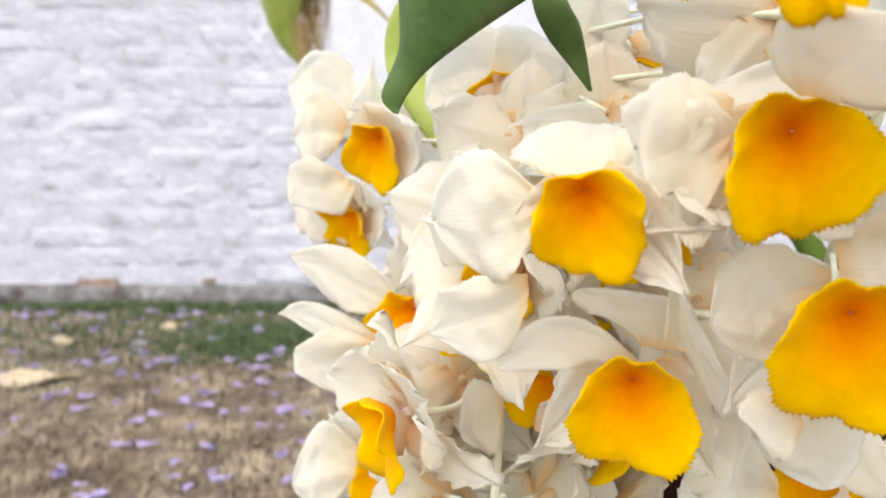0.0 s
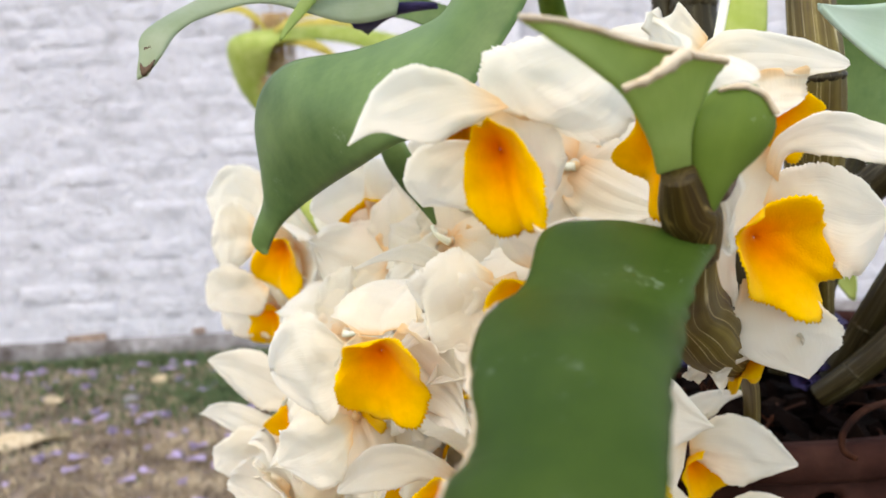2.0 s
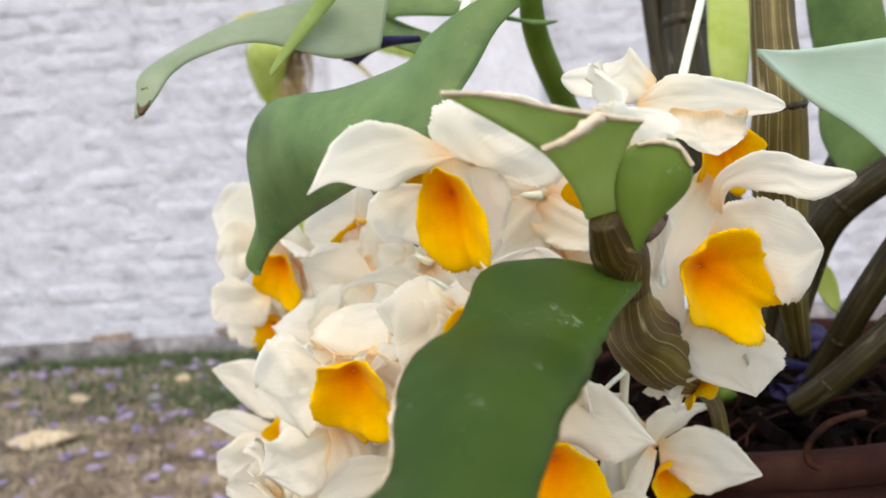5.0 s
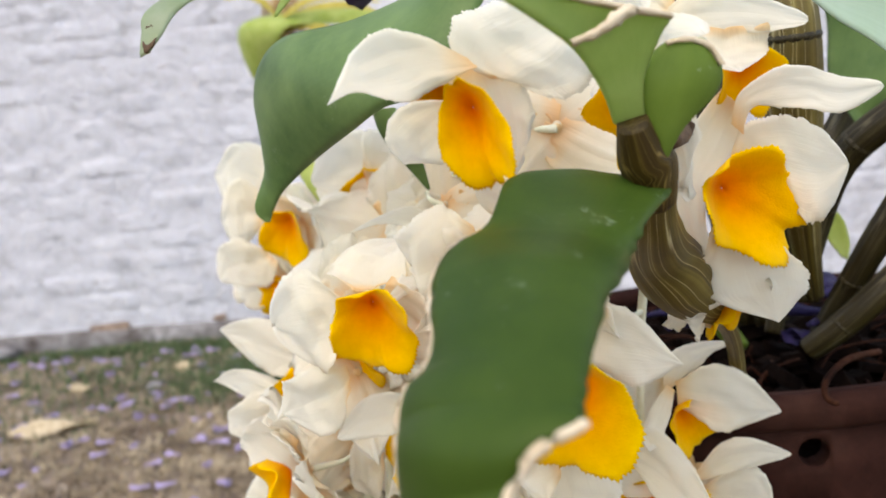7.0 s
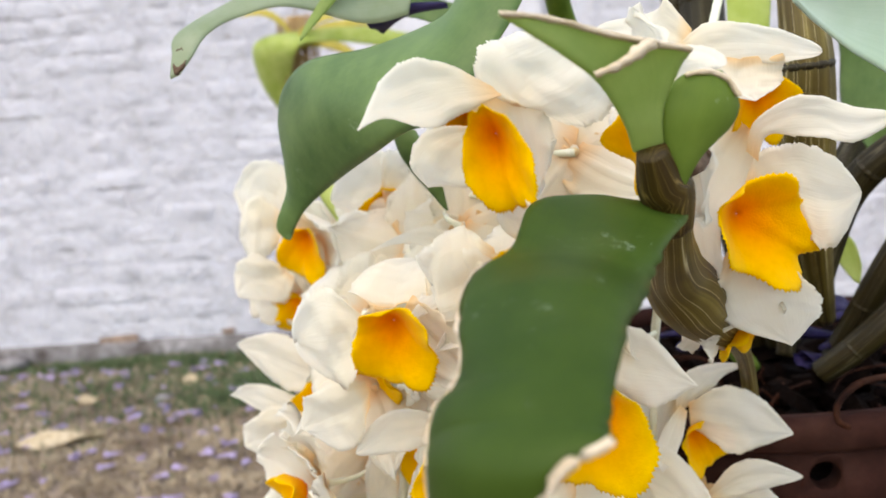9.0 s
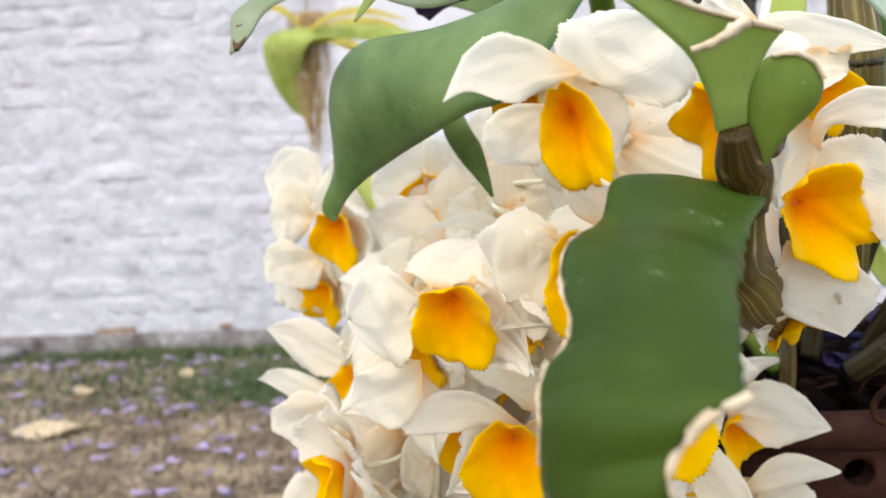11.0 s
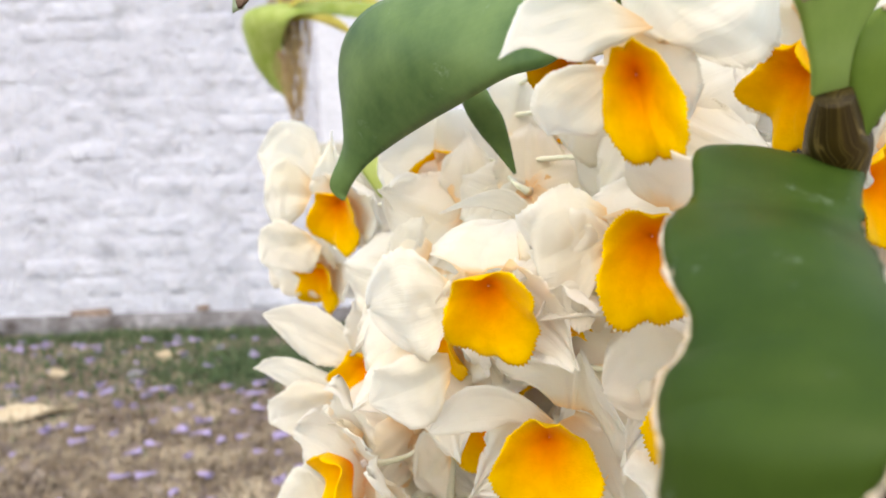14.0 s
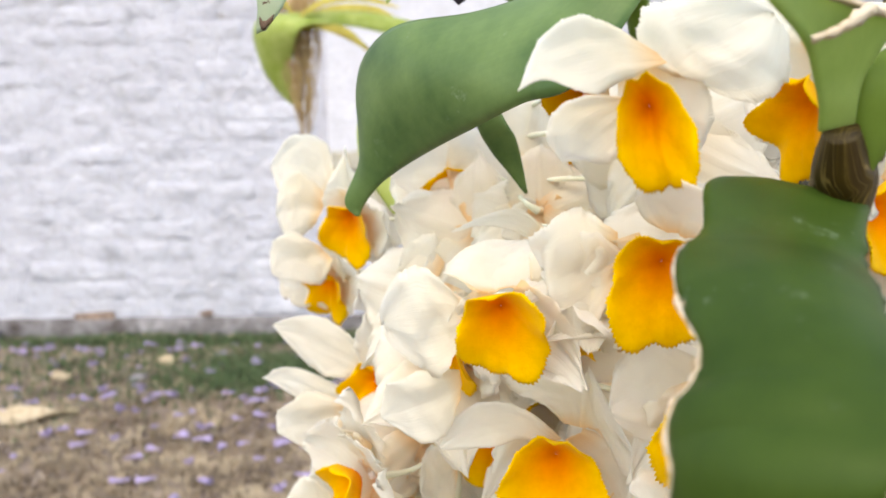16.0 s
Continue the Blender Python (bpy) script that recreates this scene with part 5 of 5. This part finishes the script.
flower((0.2007, 0.2836, 0.5456), -14, -4, 6, 0, 0.95, on(AXIS_R, 0.55), 8, (6, 66, -100, 134, -150), (-30, 4, -60, -9, -30), (1.1, 1.1), 0, (0, 0, 0, 0, 0), (0.7, 1, 0.7, 1, 0.8), keep=(3,), own=(
    [((0.2003, 0.2900, 0.5590), (0.2018, 0.2900, 0.5521)), ((0.2053, 0.2883, 0.5621), (0.2071, 0.2883, 0.5505)), ((0.2109, 0.2867, 0.5604), (0.2132, 0.2867, 0.5498)), ((0.2172, 0.2850, 0.5534), (0.2174, 0.2850, 0.5523))],
    [((0.2048, 0.2999, 0.5539), (0.2039, 0.2999, 0.5489)), ((0.1965, 0.2985, 0.5565), (0.1990, 0.2985, 0.5461)), ((0.1899, 0.2972, 0.5550), (0.1948, 0.2972, 0.5411)), ((0.1867, 0.2959, 0.5501), (0.1887, 0.2959, 0.5437))],
    [((0.2050, 0.2960, 0.5350), (0.1980, 0.2960, 0.5346)), ((0.2082, 0.2973, 0.5320), (0.1965, 0.2973, 0.5296)), ((0.2090, 0.2987, 0.5261), (0.1986, 0.2987, 0.5239)), ((0.2076, 0.3000, 0.5217), (0.2029, 0.3000, 0.5211))],
    [((0.1978, 0.2920, 0.5366), (0.1985, 0.2920, 0.5311)), ((0.1936, 0.2907, 0.5372), (0.1956, 0.2907, 0.5290)), ((0.1899, 0.2893, 0.5368), (0.1930, 0.2893, 0.5301)), ((0.1880, 0.2880, 0.5360), (0.1906, 0.2880, 0.5334))],))
flower((0.2346, 0.3458, 0.5224), 22, -10, 0, 1, 0.86, on(AXIS_R, 0.62), 6, (-30, 54, -94, 160, 190), (6, 0, -2, -28, -30), (0.85, 0.85), 20, (0, 0, 0, 0, 0), (0.55, 0.45, 0.75, 0.5, 0.4), 0.007, keep=(), own=(
    [((0.2286, 0.3500, 0.5296), (0.2308, 0.3500, 0.5299)), ((0.2295, 0.3483, 0.5379), (0.2361, 0.3483, 0.5352)), ((0.2363, 0.3467, 0.5416), (0.2396, 0.3467, 0.5389)), ((0.2441, 0.3450, 0.5419), (0.2441, 0.3450, 0.5413))],
    [((0.2314, 0.3470, 0.5334), (0.2316, 0.3470, 0.5257)), ((0.2387, 0.3456, 0.5357), (0.2391, 0.3456, 0.5222)), ((0.2475, 0.3441, 0.5328), (0.2459, 0.3441, 0.5221)), ((0.2530, 0.3427, 0.5265), (0.2521, 0.3427, 0.5246))],
    [((0.2285, 0.3450, 0.5328), (0.2309, 0.3450, 0.5310)), ((0.2245, 0.3417, 0.5282), (0.2282, 0.3417, 0.5265)), ((0.2213, 0.3383, 0.5222), (0.2248, 0.3383, 0.5211)), ((0.2217, 0.3350, 0.5208), (0.2224, 0.3350, 0.5208))],
    [((0.2307, 0.3560, 0.5357), (0.2305, 0.3560, 0.5228)), ((0.2253, 0.3567, 0.5367), (0.2270, 0.3567, 0.5167)), ((0.2206, 0.3573, 0.5308), (0.2226, 0.3573, 0.5156)), ((0.2183, 0.3580, 0.5215), (0.2191, 0.3580, 0.5168))],))
flower((0.2255, 0.3493, 0.4992), -6, -12, -10, 2, 1.00, on(AXIS_R, 0.72), 18, (12, 70, -54, 134, -134), (14, 4, 10, -9, -9), (1.3, 1.2), 0, (0, 0, 30, 0, 0), (0.62, 0.7, 0.6, 0.7, 0.7), 0.002, keep=(), own=(
    [((0.2152, 0.3400, 0.5221), (0.2163, 0.3400, 0.5175)), ((0.2231, 0.3377, 0.5239), (0.2229, 0.3377, 0.5103)), ((0.2308, 0.3353, 0.5157), (0.2299, 0.3353, 0.5050)), ((0.2341, 0.3330, 0.5091), (0.2334, 0.3330, 0.5061))],
    [((0.2339, 0.3450, 0.5107), (0.2349, 0.3450, 0.5078)), ((0.2395, 0.3427, 0.5172), (0.2419, 0.3427, 0.5114)), ((0.2470, 0.3403, 0.5191), (0.2481, 0.3403, 0.5135)), ((0.2528, 0.3380, 0.5171), (0.2528, 0.3380, 0.5155))],
    [((0.2366, 0.3470, 0.5070), (0.2367, 0.3470, 0.5018)), ((0.2439, 0.3450, 0.5104), (0.2404, 0.3450, 0.4961)), ((0.2501, 0.3430, 0.5087), (0.2457, 0.3430, 0.4964)), ((0.2507, 0.3410, 0.5027), (0.2502, 0.3410, 0.5007))],
    [((0.2353, 0.3520, 0.5129), (0.2374, 0.3520, 0.5073)), ((0.2253, 0.3497, 0.5175), (0.2294, 0.3497, 0.5046)), ((0.2174, 0.3473, 0.5157), (0.2190, 0.3473, 0.5054)), ((0.2113, 0.3450, 0.5113), (0.2120, 0.3450, 0.5098))],
    [((0.2360, 0.3520, 0.5104), (0.2414, 0.3520, 0.5099)), ((0.2324, 0.3510, 0.5033), (0.2419, 0.3510, 0.5022)), ((0.2298, 0.3500, 0.4980), (0.2399, 0.3500, 0.4957)), ((0.2286, 0.3490, 0.4935), (0.2343, 0.3490, 0.4923))],
    [((0.2127, 0.3380, 0.5086), (0.2141, 0.3380, 0.4985)), ((0.2054, 0.3363, 0.5160), (0.2080, 0.3363, 0.4938)), ((0.1978, 0.3347, 0.5170), (0.1997, 0.3347, 0.4949)), ((0.1940, 0.3330, 0.5115), (0.1939, 0.3330, 0.5016))],
    [((0.2197, 0.3520, 0.5185), (0.2182, 0.3520, 0.5064)), ((0.2116, 0.3513, 0.5192), (0.2107, 0.3513, 0.5056)), ((0.2042, 0.3507, 0.5183), (0.2035, 0.3507, 0.5078)), ((0.1988, 0.3500, 0.5159), (0.1993, 0.3500, 0.5120))],))
flower((0.2371, 0.3007, 0.5993), 4, -16, 0, 4, 0.85, on(AXIS_R, 0.20), 0, (-8, 92, -92, 130, -130), (52, 2, 2, -50, -50), (0.72, 0.72), 0, (0, 56, -56, 0, 0), (1, 1, 1, 0.6, 0.6), 0.010, keep=(), own=(
    [((0.2212, 0.2970, 0.6106), (0.2204, 0.2970, 0.6084)), ((0.2261, 0.2957, 0.6134), (0.2276, 0.2957, 0.6067)), ((0.2334, 0.2943, 0.6122), (0.2349, 0.2943, 0.6064)), ((0.2431, 0.2930, 0.6088), (0.2416, 0.2930, 0.6058))],
    [((0.2245, 0.2940, 0.6079), (0.2391, 0.2940, 0.6068)), ((0.2255, 0.2933, 0.6040), (0.2381, 0.2933, 0.6039)), ((0.2285, 0.2927, 0.6012), (0.2357, 0.2927, 0.6010)), ((0.2322, 0.2920, 0.5998), (0.2331, 0.2920, 0.5997))],
    [((0.2251, 0.3000, 0.6142), (0.2228, 0.3000, 0.6094)), ((0.2212, 0.3017, 0.6191), (0.2202, 0.3017, 0.6106)), ((0.2189, 0.3033, 0.6179), (0.2134, 0.3033, 0.6122)), ((0.2103, 0.3050, 0.6177), (0.2100, 0.3050, 0.6138))],))
flower((0.2363, 0.3118, 0.5543), 40, -50, -20, 5, 0.60, on(AXIS_R, 0.5), 10)
flower((0.1251, 0.4000, 0.4797), -22, -8, 10, 1, 1.00, on(AXIS, 0.78), 10, keep=(0, 1, 2, 3, 4), own=(
    [((0.1211, 0.4030, 0.4881), (0.1183, 0.4030, 0.4797)), ((0.1137, 0.4040, 0.4947), (0.1118, 0.4040, 0.4738)), ((0.1050, 0.4050, 0.4922), (0.1049, 0.4050, 0.4716)), ((0.1004, 0.4060, 0.4813), (0.1011, 0.4060, 0.4745))],
    [((0.1300, 0.4030, 0.4882), (0.1316, 0.4030, 0.4762)), ((0.1398, 0.4020, 0.4940), (0.1397, 0.4020, 0.4717)), ((0.1510, 0.4010, 0.4912), (0.1511, 0.4010, 0.4707)), ((0.1577, 0.4000, 0.4815), (0.1578, 0.4000, 0.4746))],
    [((0.1297, 0.4060, 0.4888), (0.1305, 0.4060, 0.4846)), ((0.1231, 0.4073, 0.4962), (0.1230, 0.4073, 0.4857)), ((0.1130, 0.4087, 0.4969), (0.1161, 0.4087, 0.4860)), ((0.1076, 0.4100, 0.4914), (0.1101, 0.4100, 0.4863))],))
flower((0.1777, 0.3019, 0.5576), -36, -40, 0, 1, 0.70, on(AXIS, 0.6), 26)
flower((0.2000, 0.4128, 0.5354), 46, -50, -10, 4, 0.85, on(AXIS, 0.55), 20)
flower((0.1842, 0.3377, 0.5468), 40, -60, 0, 5, 0.95, on(AXIS, 0.5), 10)
flower((0.1811, 0.3045, 0.6020), -50, -16, 10, 2, 0.70, on(AXIS, 0.26), 8, keep=(3,))
flower((0.1472, 0.3720, 0.5166), 195, -5, 0, 2, 1.0)
flower((0.1426, 0.3800, 0.4967), 170, -15, 20, 4, 0.95)
flower((0.1549, 0.3400, 0.5391), 185, -20, -30, 5, 0.9)
# those seen from behind
for spot, az, el, kind, up in (((0.1662, 0.3677, 0.5682), 170, -14, 3, 0.46), ((0.1818, 0.3551, 0.5730), 158, -26, 1, 0.42), ((0.1988, 0.3352, 0.5374), 172, -12, 2, 0.60), 
                               ((0.1867, 0.3462, 0.5542), 184, -8, 6, 0.52), ((0.2055, 0.3345, 0.5915), 178, -4, 2, 0.34), ((0.1528, 0.3633, 0.5535), 176, -16, 1, 0.54), ((0.2071, 0.3383, 0.5804), 186, -10, 3, 0.40)):
    flower(spot, az, el, 0, kind, 1.0, on(AXIS, up), 0)
# those that turn away, deeper in the cluster
deep = random.Random(77)
for di in range(46):
    du = 0.47 + 0.5 * di / 46
    da = -60 + 137.5 * di % 300
    c_at = Vector(on(AXIS, du))
    out_dir = Vector((math.sin(radians(da)), -math.cos(radians(da)), 0))
    if out_dir.y < -0.55 or (out_dir.x < -0.2 and du < 0.66):
        continue
    flower(tuple(c_at + out_dir * deep.uniform(0.018, 0.036)), da, deep.uniform(-25, 0), deep.uniform(-15, 15), di, deep.uniform(0.9, 1.0), on(AXIS, du - 0.02), deep.uniform(0, 14), deep_one=True)

# ---- hanging air plant by the wall ----


ARCS = [[(-0.1229, 1.5000, 0.8771), (-0.0659, 1.5000, 0.8975), (0.0088, 1.5000, 0.8936), (0.0639, 1.5000, 0.8591)],
        [(-0.1062, 1.5100, 0.8751), (-0.0687, 1.5100, 0.8667), (-0.0223, 1.5100, 0.8432), (0.0190, 1.5100, 0.8030)],
        [(-0.1012, 1.4200, 0.8699), (-0.0607, 1.4200, 0.8912), (-0.0078, 1.4200, 0.8948), (0.0531, 1.4200, 0.8777)],
        [(-0.1084, 1.4300, 0.8532), (-0.0727, 1.4300, 0.8557), (-0.0287, 1.4300, 0.8440), (0.0015, 1.4300, 0.8171)],
        [(-0.1143, 1.4400, 0.8730), (-0.1357, 1.4400, 0.8998), (-0.1620, 1.4400, 0.9136), (-0.1980, 1.4400, 0.9103)]]


def air_plant():
    """Hanging plant: a beard of roots, arching yellow blades, one broad young leaf."""
    thing = new("air_plant")
    top = Vector((-0.110, 1.45, 0.875))
    thing.location = top
    rnd = random.Random(9)
    for i in range(70):
        dx, dy, n = rnd.gauss(0.0, 0.014), rnd.uniform(-0.016, 0.016), rnd.uniform(0.06, 0.18) if i % 3 else rnd.uniform(0.14, 0.22)
        kink = rnd.uniform(-0.010, 0.010)
        pts = [(dx * 0.9, dy * 0.3, 0.03), (dx + kink * 0.5, dy, -n * 0.3), (dx * 0.7 - kink, dy * 1.2, -n * 0.7), (dx * 0.4 + 0.002, dy, -n)]
        part("air_root", tube("air_root", pts, [0.0016, 0.0012, 0.0006], 5, 12), AIR_ROOT, thing)
    for i, arc in enumerate(ARCS):
        def f(u, v, pts=arc):
            s, w = 2 * v - 1, 0.0072 * math.sin(math.pi * min(0.12 + 0.88 * u, 0.97)) ** 0.7
            q = spline(pts, u) - np.array(top)
            return (q[0], q[1] + w * 0.6 * s, q[2] + w * s)

        part("blade", sheet("blade", f, 24, 4, 0.0006), LEAF_STRAW, thing)
    young = leaf("broad_leaf", [((0.1378, 1.4200, 0.8413), (0.1320, 1.4200, 0.8207)), ((0.0978, 1.5000, 0.8656), (0.0909, 1.5000, 0.8334)), ((-0.0024, 1.4800, 0.8858), (-0.0015, 1.4600, 0.8542)), ((-0.0976, 1.4400, 0.8792), (-0.0765, 1.4200, 0.8557)), ((-0.1772, 1.4400, 0.8654), (-0.1019, 1.4000, 0.8389)),
                     ((-0.1773, 1.4600, 0.8049), (-0.1220, 1.4400, 0.7980)), ((-0.1539, 1.4800, 0.7592), (-0.1248, 1.4600, 0.7642)), ((-0.1197, 1.4800, 0.7305), (-0.1139, 1.4800, 0.7320))],
                 LEAF_LIGHT, "curling yellow-green young leaf", bulge=0.12, category="", group="")
    young.parent = thing
    young.matrix_parent_inverse = Matrix.Translation(-top)
    part("bracket", tube("bracket", [(0, 0, 1.2), (0, 1.2, 1.21), (0, 2.2, 1.2)], [0.006, 0.006, 0.006], 8, 6), AIR_ROOT, thing, "thin iron arm fixed to the wall")
    part("cord", tube("cord", [(0, 0, 0.01), (0, 0, 0.6), (0.0, 0.0, 1.2)], [0.0012, 0.0012, 0.0012], 6, 4), AIR_ROOT, thing, "thin hanging cord")
    return tagged(thing, "hanging air plant with yellow blades and a beard of brown roots", "air plant")


air_plant()

# blossom caught in the orchid and on the bark
for k, (spot, turn, size) in enumerate((((0.2972, 0.4200, 0.5370), 20, 0.6), ((0.3051, 0.4300, 0.5380), 80, 0.65), ((0.2903, 0.4100, 0.5344), 140, 0.6), ((0.2896, 0.4000, 0.5326), 30, 0.55), ((0.2855, 0.4050, 0.5283), 200, 0.5), ((0.2489, 0.4200, 0.5310), 60, 0.5), ((0.2496, 0.4400, 0.5313), 10, 0.5))):
    fallen_blossom(*spot, turn, size, k, VIOLET_DRY, "dried dark violet blossom caught among the orchid canes")
fallen_blossom(*(0.1685, 0.3600, 0.6341), 160, 0.75, 2, VIOLET_DRY, "dried violet and white blossom caught on a leaf")

# ---- bricks of the wall, one by one ----
BRICK_MESHES = []
for s in range(8):
    bme = box_mesh("brick", (-0.1155, 0.0, -0.041), (0.1155, 0.06, 0.041), 0.016, 0.005, s, 3)
    bme.polygons.foreach_set("use_smooth", [True] * len(bme.polygons))
    bme.materials.append(BRICK)
    BRICK_MESHES.append(bme)
brick_rnd = random.Random(3)
far_verts, far_faces, made = [], [], 0
for row in range(29):
    z = 0.115 + row * 0.085
    for col in range(-36, 37):
        x = col * 0.234 + (0.117 if row % 2 else 0) + brick_rnd.uniform(-0.02, 0.02) + 0.03 * math.sin(row * 2.3)
        if -0.451 - 0.1 < x < 0.449 + 0.1 and z > (-0.3386, 3.5500, 0.7423)[2]:
            continue
        y, tilt = WALL_Y + brick_rnd.uniform(-0.0045, 0.0015), brick_rnd.uniform(-1.2, 1.2)
        mt = pose(x, y, z + brick_rnd.uniform(-0.006, 0.006), brick_rnd.uniform(-3, 3), tilt, brick_rnd.uniform(-1.6, 1.6))
        me = BRICK_MESHES[brick_rnd.randrange(8)]
        if -2.45 < x < 0.9 and row < 21 and made < 300:
            ob = new("brick", me)
            ob.parent = WALL
            ob.matrix_world = mt
            made += 1
        else:
            k = len(far_verts)
            far_verts += [tuple(mt @ v.co) for v in me.vertices]
            far_faces += [[k + q for q in p.vertices] for p in me.polygons]
far = part("brickwork", mesh_of("brickwork", far_verts, far_faces), BRICK, WALL)
tagged(far, kind="stuff")
